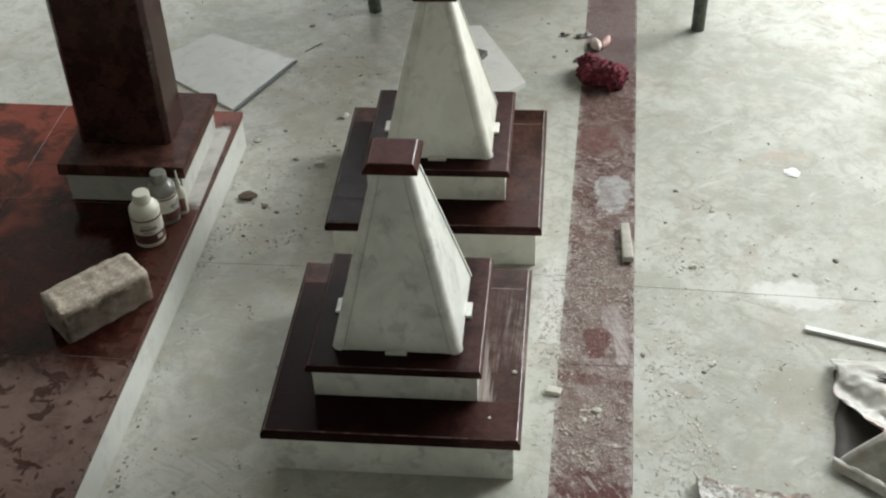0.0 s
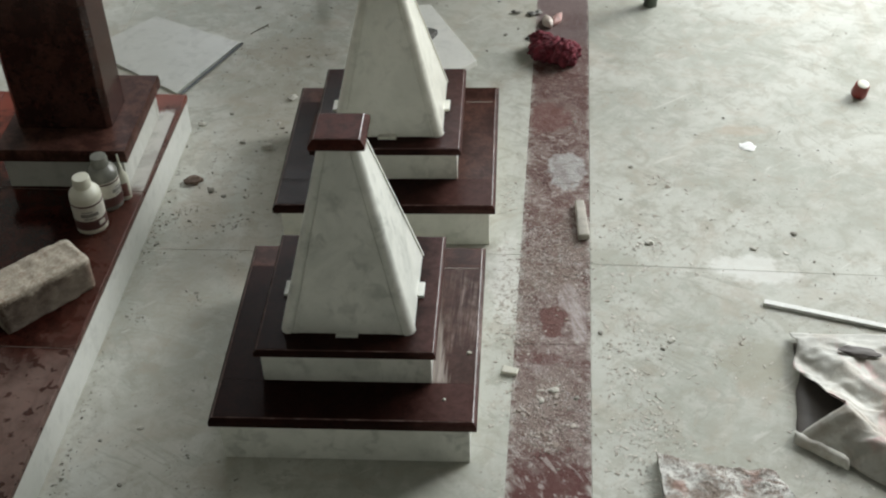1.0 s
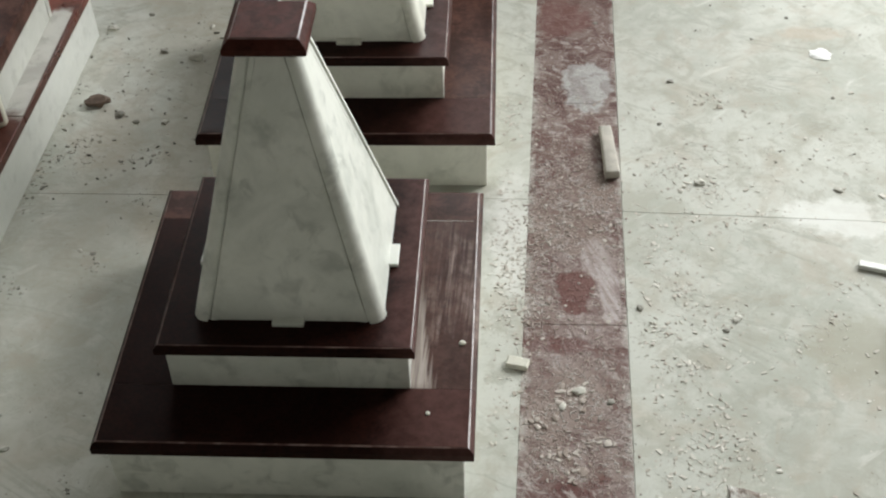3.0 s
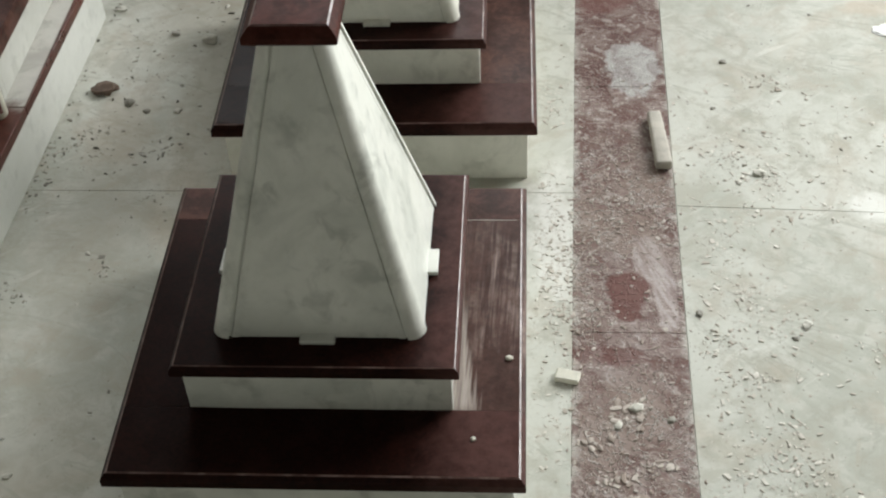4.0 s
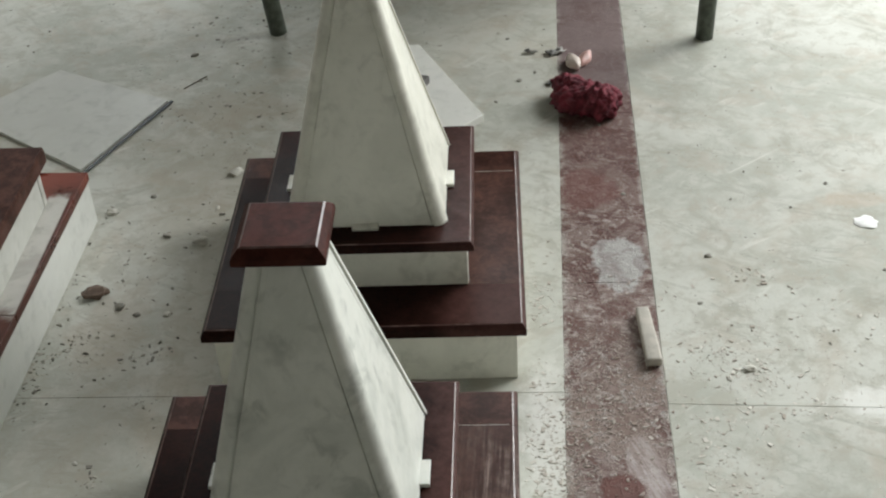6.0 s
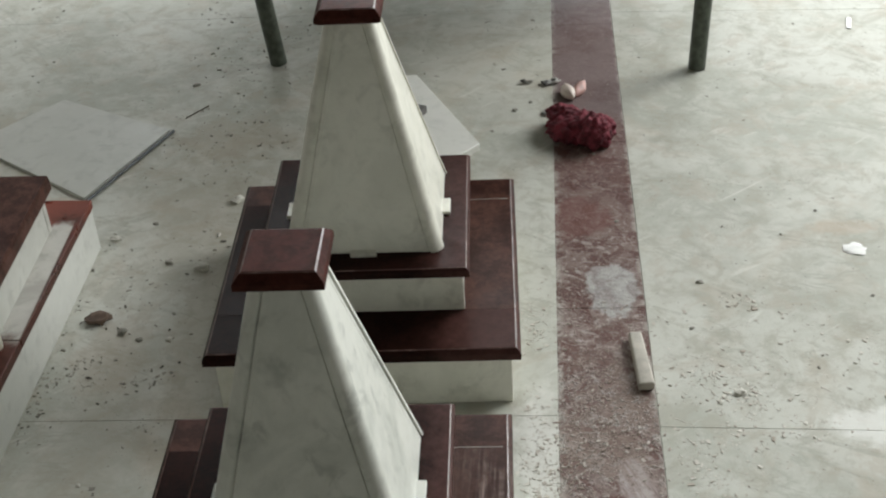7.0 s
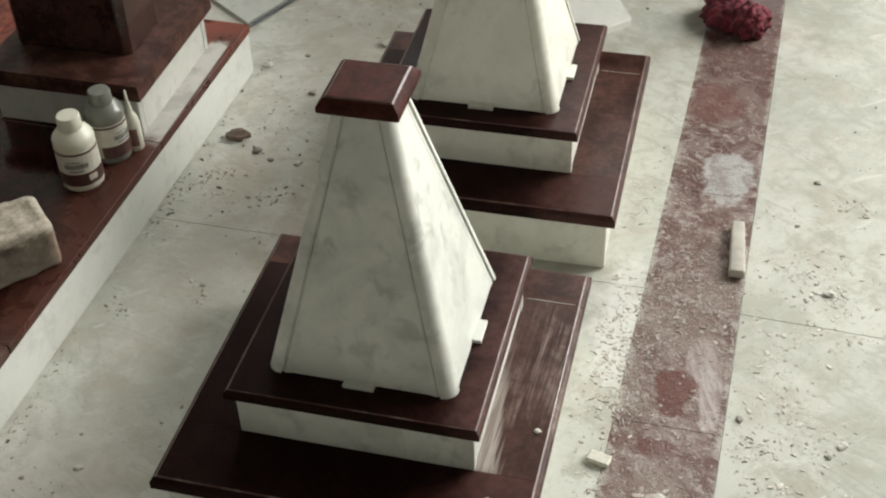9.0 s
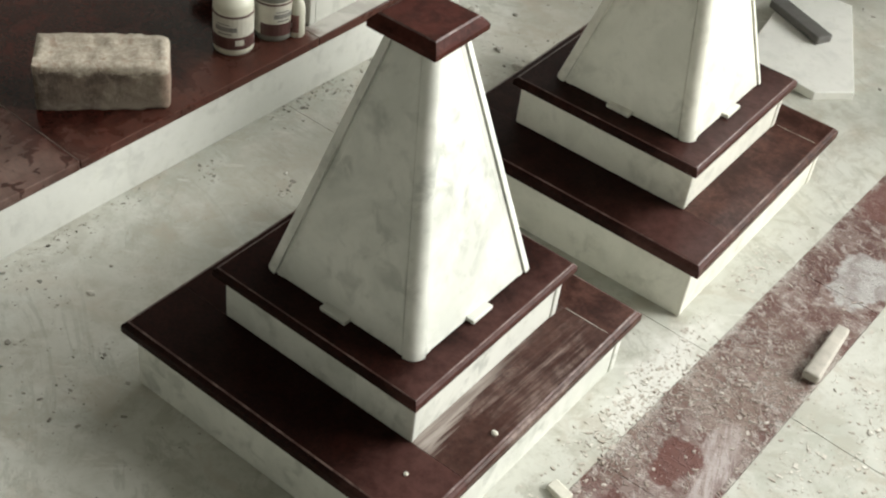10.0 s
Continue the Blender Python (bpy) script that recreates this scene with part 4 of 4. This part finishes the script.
pebble(-0.505, 0.650, 0.038, TERRA, "brown broken brick bit on the dusty floor", "brick_bit", 1.45, 3.1, 10)
PEBBLES = [(-0.341, 0.804, 0.026, 0), (-0.312, 1.041, 0.026, 0), (-0.451, 0.614, 0.020, 1), (-0.536, 0.909, 0.020, 0), (-0.411, 0.825, 0.016, 1), (-0.466, 0.961, 0.012, 1), (-0.431, 0.234, 0.0085, 0), (-0.433, -0.188, 0.011, 0), (0.592, 0.408, 0.009, 0), (0.965, 0.472, 0.0140, 1), (0.461, 0.937, 0.0085, 1),
           (0.568, 0.600, 0.009, 1), (0.504, 0.120, 0.012, 1),
           (-0.297, 0.030, 0.011, 1), (0.403, -0.056, 0.016, 0), (0.378, -0.086, 0.012, 0), (0.449, -0.076, 0.012, 1),
           (0.627, 0.431, 0.018, 0), (0.654, 0.100, 0.014, 0), (0.635, 0.075, 0.010, 1), (0.598, 0.734, 0.013, 1), (0.900, 0.686, 0.008, 1),
           (-0.330, 0.918, 0.010, 0), (-0.362, 0.591, 0.013, 0), (-0.416, 0.591, 0.012, 1), (-0.497, 1.551, 0.016, 1), (0.265, 1.390, 0.013, 1), (0.214, 1.300, 0.008, 1),
           (-0.437, -0.337, 0.010, 1), (-0.507, -0.224, 0.008, 1), (0.864, 0.416, 0.013, 0), (0.301, 1.426, 0.010, 1)]
for i, (x, y, r, dark) in enumerate(PEBBLES):
    if dark:
        pebble(x, y, r, STONE, "small grey pebble on the dusty floor", "pebble", 1.2, 1.7 * i, 37 * i)
    else:
        pebble(x, y, r, PALE, "small pale plaster crumb on the floor", "plaster_crumb", 1.3, 1.3 * i, 53 * i)

# spilled white paste
paste = lump(0.021, 0.018, 0.0018, 3, 0.5, 1.6, 7.0)
tagged(link("plaster_blob", paste, plain("fresh_white_plaster", (0.83, 0.83, 0.80), 0.6), smooth=60), "flat blob of fresh white plaster on the floor", "plaster").matrix_world = pose(0.900, 0.829, 0)

RED_PL = plain("red_plastic", (0.26, 0.045, 0.035), 0.4)
cup = holder("plastic_pot", pose(1.222, 1.075, 0.0055, 14, 8, 0), "small red plastic pot with a white lid", "pot")
part("shell", lathe([(0.021, 0), (0.022, 0.004), (0.019, 0.034), (0.017, 0.036)], 22), RED_PL, cup, smooth=40)
part("lid", lathe([(0.0155, 0.0362), (0.0155, 0.0390), (0.013, 0.0396)], 20), PLASTIC_WHITE, cup, "white lid", smooth=40)
shard = tagged(link("foil_scrap", box(-0.006, 0.006, -0.03, 0.03, 0, 0.003, 0.001), plain("white_scrap", (0.8, 0.8, 0.78), 0.4)), "narrow white scrap on the floor", "scrap")
shard.matrix_world = pose(1.095, 1.783, 0, 0, 0, -12)

# ---- aluminium strip, sack and broken tile at the edge of the floor ----
ALU = plain("dull_aluminium", (0.74, 0.74, 0.70), 0.45, 0.0, 0.1, 80)
strip = box(0, 0.42, -0.0075, 0.0075, 0, 0.008, 0.001)
tagged(link("metal_strip", strip, ALU), "thin pale metal strip lying on the floor", "strip").matrix_world = pose(0.864, 0.226, 0, 0, 0, -16.5)


def make_sack():
    m = Mat("printed_plastic_sack", 0.6)
    n = m.noise(9.0, 5, 0.6, 1.0)
    c = m.mix(m.ramp(n, 0.4, 0.65), (0.60, 0.59, 0.535), (0.44, 0.43, 0.385))
    p = m.noise(4.5, 4, 0.5, 1.5, m.scaled((1.4, 1, 1), (2, 1, 0)))
    c = m.mix(m.ramp(p, 0.57, 0.63, 0.0, 0.55), c, (0.55, 0.29, 0.29))
    c = m.mix(m.ramp(m.noise(8.0, 6, 0.65, 0.5, m.scaled((1, 1, 1), (8, 1, 0))), 0.45, 0.60, 0.0, 0.75), c, (0.39, 0.34, 0.28))
    c = m.mix(m.ramp(m.noise(6.0, 4, 0.5, 1.0, m.scaled((1, 1, 1), (5, 5, 0))), 0.50, 0.54, 0.0, 0.4), c, (0.30, 0.30, 0.27))
    m.colour(c)
    m.bump(m.noise(30.0, 5, 0.6, 1.0), 0.4, 0.004)
    return m.m


def sack_sheet(corners, nx, ny, shape, seed, crumple=1.0):
    """A crumpled sheet over four plan corners; shape gives the shift in x and the height at (u, v)."""
    bm = bmesh.new()
    a, b, c, d = (Vector((*p, 0)) for p in corners)
    grid = []
    for j in range(ny + 1):
        row = []
        for i in range(nx + 1):
            u, v = i / nx, j / ny
            p = a.lerp(b, u).lerp(d.lerp(c, u), v)
            shift, z = shape(u, v)
            q = Vector((p.x * 6 + p.y * 5, p.y * 8 - p.x * 4, seed))
            ridge = (1 - abs(noise.noise(q))) ** 3 * 0.030 + (1 - abs(noise.noise(q * 2.6 + Vector((3, 1, 0))))) ** 4 * 0.012 + noise.noise(q * 7) * 0.0045
            z += crumple * ridge * min(1.0, 9 * min(v + 0.03, 1.03 - v, 1.03 - u))
            row.append(bm.verts.new((p.x + shift + 0.012 * noise.noise(q * 1.3), p.y + 0.012 * noise.noise(q * 1.3 + Vector((5, 5, 5))), max(z, 0.0015))))
        grid.append(row)
    for j in range(ny):
        for i in range(nx):
            bm.faces.new((grid[j][i], grid[j][i + 1], grid[j + 1][i + 1], grid[j + 1][i]))
    return bm


SACK = make_sack()
# dark colour that stands for shade inside the sack's openings
INNER = plain("shaded_sack_inside", (0.10, 0.085, 0.075), 0.6)
sack = holder("plastic_sack", pose(0, 0, 0), "empty crumpled printed plastic sack, its mouth open", "sack")
SC = [(0.882, -0.182), (1.400, -0.585), (1.430, 0.100), (0.910, 0.123)]


def ease(a, b, v):
    f = max(0.0, min(1.0, (v - a) / (b - a)))
    return f * f * (3 - 2 * f)


def mouth(u, v):
    """The upper sheet stands up along its southern side, lifts to a slanting open mouth at one corner and lies folded elsewhere."""
    gape = ease(0.02, 0.13, v) * max(0.0, min(1.0, (0.60 - v) / 0.44)) * max(0.0, 1 - 1.9 * u) ** 2
    side = (0.012 + 0.115 * ease(0.16, 0.85, u)) * ease(0.0, 0.10, v) * (1 - 0.8 * ease(0.08, 0.55, v))
    fold = 0.020 * max(0.0, 1 - abs(u + 0.9 * v - 0.80) / 0.13) + 0.016 * max(0.0, 1 - abs(u - 0.6 * v - 0.20) / 0.10)
    return 0.080 * gape, 0.005 + 0.046 * gape + side + fold * math.sin(math.pi * v)


up = part("upper_sheet", sack_sheet(SC, 84, 72, mouth, 3.0, 0.42), SACK, sack, smooth=70)
low = part("lower_sheet", sack_sheet([(0.880, -0.172), (1.385, -0.565), (1.400, 0.080), (0.916, 0.104)], 20, 20, lambda u, v: (0.0, 0.002), 9.0, 0.1), INNER, sack, "inner sheet coloured dark for the shade within the mouth", smooth=70)
lip = part("lip", sack_sheet([(0.871, -0.186), (0.962, -0.254), (0.968, -0.222), (0.875, -0.152)], 16, 5, lambda u, v: (0.0, 0.003 + 0.011 * math.sin(math.pi * v)), 5.0, 0.5), SACK, sack, smooth=70)
# a flat dark lump on top stands for the shaded hole of a tear
tear = lump(0.040, 0.014, 0.004, 3, 0.5, 1.8, 4.0)
part("tear", tear, INNER, sack, "dark patch for the shade inside a tear in the sheet", smooth=60).matrix_local = pose(1.035, 0.048, mouth(0.3, 0.80)[1] + 0.016, 0, 0, -12)
for ob in (up, low, lip):
    mod = ob.modifiers.new("thick", 'SOLIDIFY')
    mod.thickness = 0.0010


def make_tile_back():
    m = Mat("rough_tile_back", 0.95)
    n, f = m.noise(26.0, 7, 0.7, 0.6), m.noise(90.0, 5, 0.7)
    c = m.mix(m.ramp(n, 0.40, 0.58), (0.34, 0.29, 0.25), (0.66, 0.65, 0.61))
    c = m.mix(m.ramp(f, 0.52, 0.62, 0.0, 0.8), c, (0.20, 0.15, 0.12))
    c = m.mix(m.ramp(m.noise(15.0, 4), 0.58, 0.68, 0.0, 0.6), c, (0.34, 0.19, 0.15))
    m.colour(c)
    m.bump(m.math('ADD', n, f), 0.9, 0.006)
    return m.m


TILE_BACK = make_tile_back()


def rough_slab(pts, z1, step, amp):
    """A broken tile whose upper side carries a mortar crust."""
    bm = prism(pts, 0.0, z1)
    bmesh.ops.triangulate(bm, faces=bm.faces[:])
    for _ in range(step):
        bmesh.ops.subdivide_edges(bm, edges=bm.edges[:], cuts=1)
        bmesh.ops.triangulate(bm, faces=bm.faces[:])
    for v in bm.verts:
        if v.co.z > z1 * 0.6:
            n = noise.noise(v.co * 28) + 0.6 * noise.noise(v.co * 75)
            v.co.z += amp * n
            v.co.x += amp * 0.5 * noise.noise(v.co * 40 + Vector((9, 0, 0)))
            v.co.y += amp * 0.5 * noise.noise(v.co * 40 + Vector((0, 9, 0)))
    return bm


TILE_PLAN = [(0.601, -0.238), (0.714, -0.264), (0.822, -0.277), (0.849, -0.333), (0.845, -0.479), (0.618, -0.460)]
broken = holder("broken_tile", pose(0, 0, 0), "broken stone tile with mortar crust lying face down", "tile")
part("slab", prism(TILE_PLAN, 0.0, 0.010, 0.0008), MARBLE_DUSTY_SHADED, broken)
crust = rough_slab(TILE_PLAN, 0.010, 4, 0.008)
bmesh.ops.translate(crust, verts=crust.verts, vec=(0.0, 0.0, 0.0102))
part("mortar_crust", crust, TILE_BACK, broken, "rough grey and pink mortar crust", smooth=50)

# litter lying on the monument slabs
tagged(link("marble_chip", lump(0.005, 0.0045, 0.003, 2, 0.4, 1.5, 11), CHALK), "tiny white marble chip on the granite slab", "chip").matrix_world = pose(0.232, -0.075, 0.1205)
tagged(link("marble_chip", lump(0.003, 0.0035, 0.002, 2, 0.4, 1.5, 14), CHALK), "tiny white marble chip on the granite slab", "chip").matrix_world = pose(0.19, -0.205, 0.1205)

def border_x(side, y):
    """The edges of the granite border, which runs slightly askew."""
    return 0.317 + 0.0245 * y if side == 0 else 0.480 + 0.019 * y


# ---- crumbs and grit: uncounted ----


def grit(name, count, place, sizes, material, label, seed, curls=0.5):
    rnd = random.Random(seed)
    shape = bmesh.new()
    bmesh.ops.create_icosphere(shape, subdivisions=1, radius=1)
    vs = [v.co.copy() for v in shape.verts]
    fs = [[v.index for v in f.verts] for f in shape.faces]
    shape.free()
    cube = [Vector((x, y, z)) for x in (-1, 1) for y in (-1, 1) for z in (-1, 1)]
    cfs = [[0, 1, 3, 2], [4, 6, 7, 5], [0, 4, 5, 1], [2, 3, 7, 6], [0, 2, 6, 4], [1, 5, 7, 3]]
    verts, faces = [], []
    for _ in range(count):
        p = place(rnd)
        if p is None:
            continue
        s = sizes[0] * (sizes[1] / sizes[0]) ** (rnd.random() ** 2.2)
        turn = Matrix.Rotation(rnd.random() * 6.28, 3, 'Z')
        n0 = len(verts)
        if rnd.random() < curls:
            # a bent shaving of plaster
            long, wide, high, bend = s * rnd.uniform(1.1, 2.4), s * rnd.uniform(0.36, 0.70), s * rnd.uniform(0.22, 0.46), rnd.uniform(-2.6, 2.6)
            x, y, ang = 0.0, 0.0, 0.0
            for i in range(4):
                w = wide * (1.0 if 0 < i < 3 else 0.6)
                side = Vector((-math.sin(ang), math.cos(ang), 0)) * w
                for q, z in ((side, 0.0), (side * 0.6, high), (-side * 0.6, high), (-side, 0.0)):
                    verts.append(tuple(turn @ Vector((x + q.x, y + q.y, 0)) + Vector((p[0], p[1], p[2] + z))))
                ang += bend / 3
                x, y = x + long / 3 * math.cos(ang), y + long / 3 * math.sin(ang)
            for i in range(3):
                for j in range(3):
                    a = n0 + i * 4 + j
                    faces.append([a, a + 1, a + 5, a + 4])
            faces += [[n0 + 3, n0 + 2, n0 + 1, n0], [n0 + 12, n0 + 13, n0 + 14, n0 + 15]]
            continue
        k = Vector((s * rnd.uniform(0.7, 1.7), s * rnd.uniform(0.5, 1.0), s * rnd.uniform(0.14, 0.34)))
        src, sf = (vs, fs) if s > 0.0035 else (cube, cfs)
        for v in src:
            w = v * rnd.uniform(0.7, 1.15)
            verts.append(tuple(turn @ Vector((w.x * k.x, w.y * k.y, w.z * k.z)) + Vector((p[0], p[1], p[2] + k.z * 0.55))))
        faces += [[i + n0 for i in f] for f in sf]
    me = bpy.data.meshes.new(name)
    me.from_pydata(verts, [], faces)
    me.materials.append(material)
    return tagged(new(name, me), label, "grit", kind="stuff")


def taken(x, y):
    """Whether a monument or the platform stands there."""
    return (abs(x) < 0.25 and abs(y) < 0.268) or (abs(x - 0.01) < 0.25 and abs(y - 0.66) < 0.262) or (x < PX + 0.004 and PY0 < y < PY1)


def clump(rnd, x, y):
    return noise.noise(Vector((x * 4, y * 4, 3.3))) + 0.5 * noise.noise(Vector((x * 11, y * 11, 1.3)))


def on_border(rnd):
    """Thick in a heap beyond the wiped patch and along the nearer edge, thin elsewhere."""
    pick = rnd.random()
    if pick < 0.36:
        x, y = rnd.gauss(0.395, 0.05), rnd.gauss(0.357, 0.085)
    elif pick < 0.50:
        x, y = rnd.gauss(0.40, 0.05), rnd.gauss(-0.13, 0.09)
    elif pick < 0.70:
        x, y = rnd.gauss(0.328, 0.018), rnd.gauss(0.11, 0.18)
    else:
        x, y = rnd.uniform(0.315, 0.50), rnd.triangular(-0.3, 0.85, 0.1)
    if not border_x(0, y) - 0.01 < x < border_x(1, y) + 0.01:
        return None
    return (x, y, 0.0) if clump(rnd, x, y) + rnd.random() * 0.8 > 0.30 else None


def beside_border(rnd):
    if rnd.random() < 0.22:
        x, y = rnd.triangular(0.255, 0.33, 0.29), rnd.triangular(-0.5, 0.8, 0.3)
    else:
        x, y = rnd.triangular(0.49, 1.15, 0.52), rnd.triangular(-0.75, 0.75, -0.05)
    return (x, y, 0.0) if not taken(x, y) and clump(rnd, x, y) + rnd.random() * 0.8 > 0.32 else None


def on_right(rnd):
    x, y = rnd.uniform(0.5, 1.6), rnd.uniform(-0.8, 2.2)
    return (x, y, 0.0) if clump(rnd, x, y) + rnd.random() > 0.75 else None


def on_left(rnd):
    x, y = rnd.uniform(-0.56, -0.2), rnd.uniform(-0.9, 2.2)
    return (x, y, 0.0) if not taken(x, y) and clump(rnd, x, y) + rnd.random() > 0.62 else None


def foot_of_platform(rnd):
    x, y = PX + 0.004 + abs(rnd.gauss(0, 0.018)), rnd.uniform(-0.9, 0.75)
    return (x, y, 0.0) if clump(rnd, x, y) + rnd.random() > 0.45 else None


def on_back(rnd):
    x, y = rnd.uniform(-1.6, 0.6), rnd.uniform(1.0, 2.6)
    return (x, y, 0.0) if not taken(x, y) and clump(rnd, x, y) + rnd.random() > 0.85 else None


def make_crumb(name, a, b):
    m = Mat(name, 0.9)
    m.colour(m.mix(m.island(), a, b))
    return m.m


CRUMB = make_crumb("plaster_crumbs", (0.27, 0.215, 0.18), (0.52, 0.47, 0.42))
FLOOR_CRUMB = make_crumb("floor_crumbs", (0.40, 0.355, 0.30), (0.66, 0.64, 0.58))
GRITM = make_crumb("grey_grit", (0.08, 0.072, 0.058), (0.46, 0.44, 0.38))
HEAPS = [(0.569, -0.011), (0.542, -0.001), (0.615, -0.081), (0.520, 0.065), (0.658, 0.677), (0.601, 0.411), (0.592, 0.477), (0.647, 0.430), (0.659, 0.396), (0.523, 0.477),
         (0.798, 0.107), (0.840, 0.180), (0.719, 0.347), (0.737, 0.037), (0.777, -0.285), (0.626, -0.158), (0.607, -0.152), (0.669, -0.193), (0.567, 0.160), (0.639, 0.110)]
DIRT = [(-0.349, 0.506), (-0.391, 0.480), (-0.360, 0.377), (-0.399, 0.205), (-0.519, 0.521), (-0.496, 0.531), (-0.384, 0.473), (-0.487, 0.484), (-0.546, 0.474), (-0.486, 0.445),
        (-0.452, -0.237), (-0.552, 0.153), (-0.550, -0.000), (-0.516, 0.136), (-0.328, -0.249), (-0.304, -0.327)]


def in_heaps(spots, spread):
    def place(rnd):
        x, y = rnd.choice(spots)
        return x + rnd.gauss(0, spread), y + rnd.gauss(0, spread * 0.8), 0.0
    return place


grit("plaster_crumbs", 520, in_heaps(HEAPS, 0.017), (0.0012, 0.0050), FLOOR_CRUMB, "small heaps of plaster curls on the marble floor", 7, 0.6)
grit("plaster_crumbs", 170, in_heaps([(0.386, -0.061), (0.376, -0.092), (0.403, -0.051), (0.391, -0.204), (0.425, -0.153), (0.365, -0.173), (0.349, -0.122)], 0.011), (0.0018, 0.0078), CRUMB, "small heaps of plaster flakes on the granite border", 9, 0.6)
grit("floor_grit", 240, in_heaps(DIRT, 0.016), (0.0009, 0.0045), GRITM, "small patches of dark grit on the marble floor", 8, 0.35)
grit("plaster_crumbs", 2600, on_border, (0.0011, 0.0044), CRUMB, "plaster crumbs scattered over the granite border", 1, 0.85)
grit("plaster_crumbs", 9000, beside_border, (0.0008, 0.0035), FLOOR_CRUMB, "plaster crumbs scattered beside the granite border", 2, 0.5)
grit("floor_grit", 3000, on_right, (0.0007, 0.0036), GRITM, "grey grit scattered over the marble floor", 3)
grit("floor_grit", 3200, on_left, (0.0007, 0.0046), GRITM, "grey grit scattered between platform and monuments", 4)
grit("plaster_crumbs", 900, foot_of_platform, (0.0007, 0.0040), GRITM, "plaster crumbs along the foot of the platform", 5)
grit("floor_grit", 1500, on_back, (0.0011, 0.0055), GRITM, "grey grit scattered over the marble floor", 6)

# ---- floor tiles and border tiles ----
def tile(name, left, right, y0, y1, material, slant=False):
    """A tile between two edges, each a place in x or a border side."""
    g = JOINT / 2
    at = lambda e, y: border_x(e[1], y) if isinstance(e, tuple) else e
    y0, y1 = y0 + g, y1 - g
    plan = [(at(left, y0) + g, y0), (at(right, y0) - g, y0), (at(right, y1) - g, y1), (at(left, y1) + g, y1)]
    if slant:
        plan = [(x, y - 0.034 - 0.040 * (x - 0.6) if Y0 + 0.1 < y < Y1 - 0.1 else y) for x, y in plan]
    part(name, prism(plan, -0.012, 0.0, 0.0005), material, floor)


ROWS = [Y0, -3.7, -2.3, -1.0, 0.382, 1.92, 3.4, 4.8, Y1]
COLS = [X0, -2.3, -1.4, -0.88, ("border", 0), ("border", 1), 1.62, 2.55, 3.5, X1]
BORDER_ROWS = [Y0] + [0.082 + 0.58 * k for k in range(-7, 11)] + [Y1]
for left, right in zip(COLS, COLS[1:]):
    on_strip = isinstance(left, tuple) and isinstance(right, tuple)
    ys = BORDER_ROWS if on_strip else ROWS
    for y0, y1 in zip(ys, ys[1:]):
        tile("border_tile" if on_strip else "floor_tile", left, right, y0, y1, STRIP if on_strip else FLOOR, left == ("border", 1) or (not isinstance(left, tuple) and left > 1))
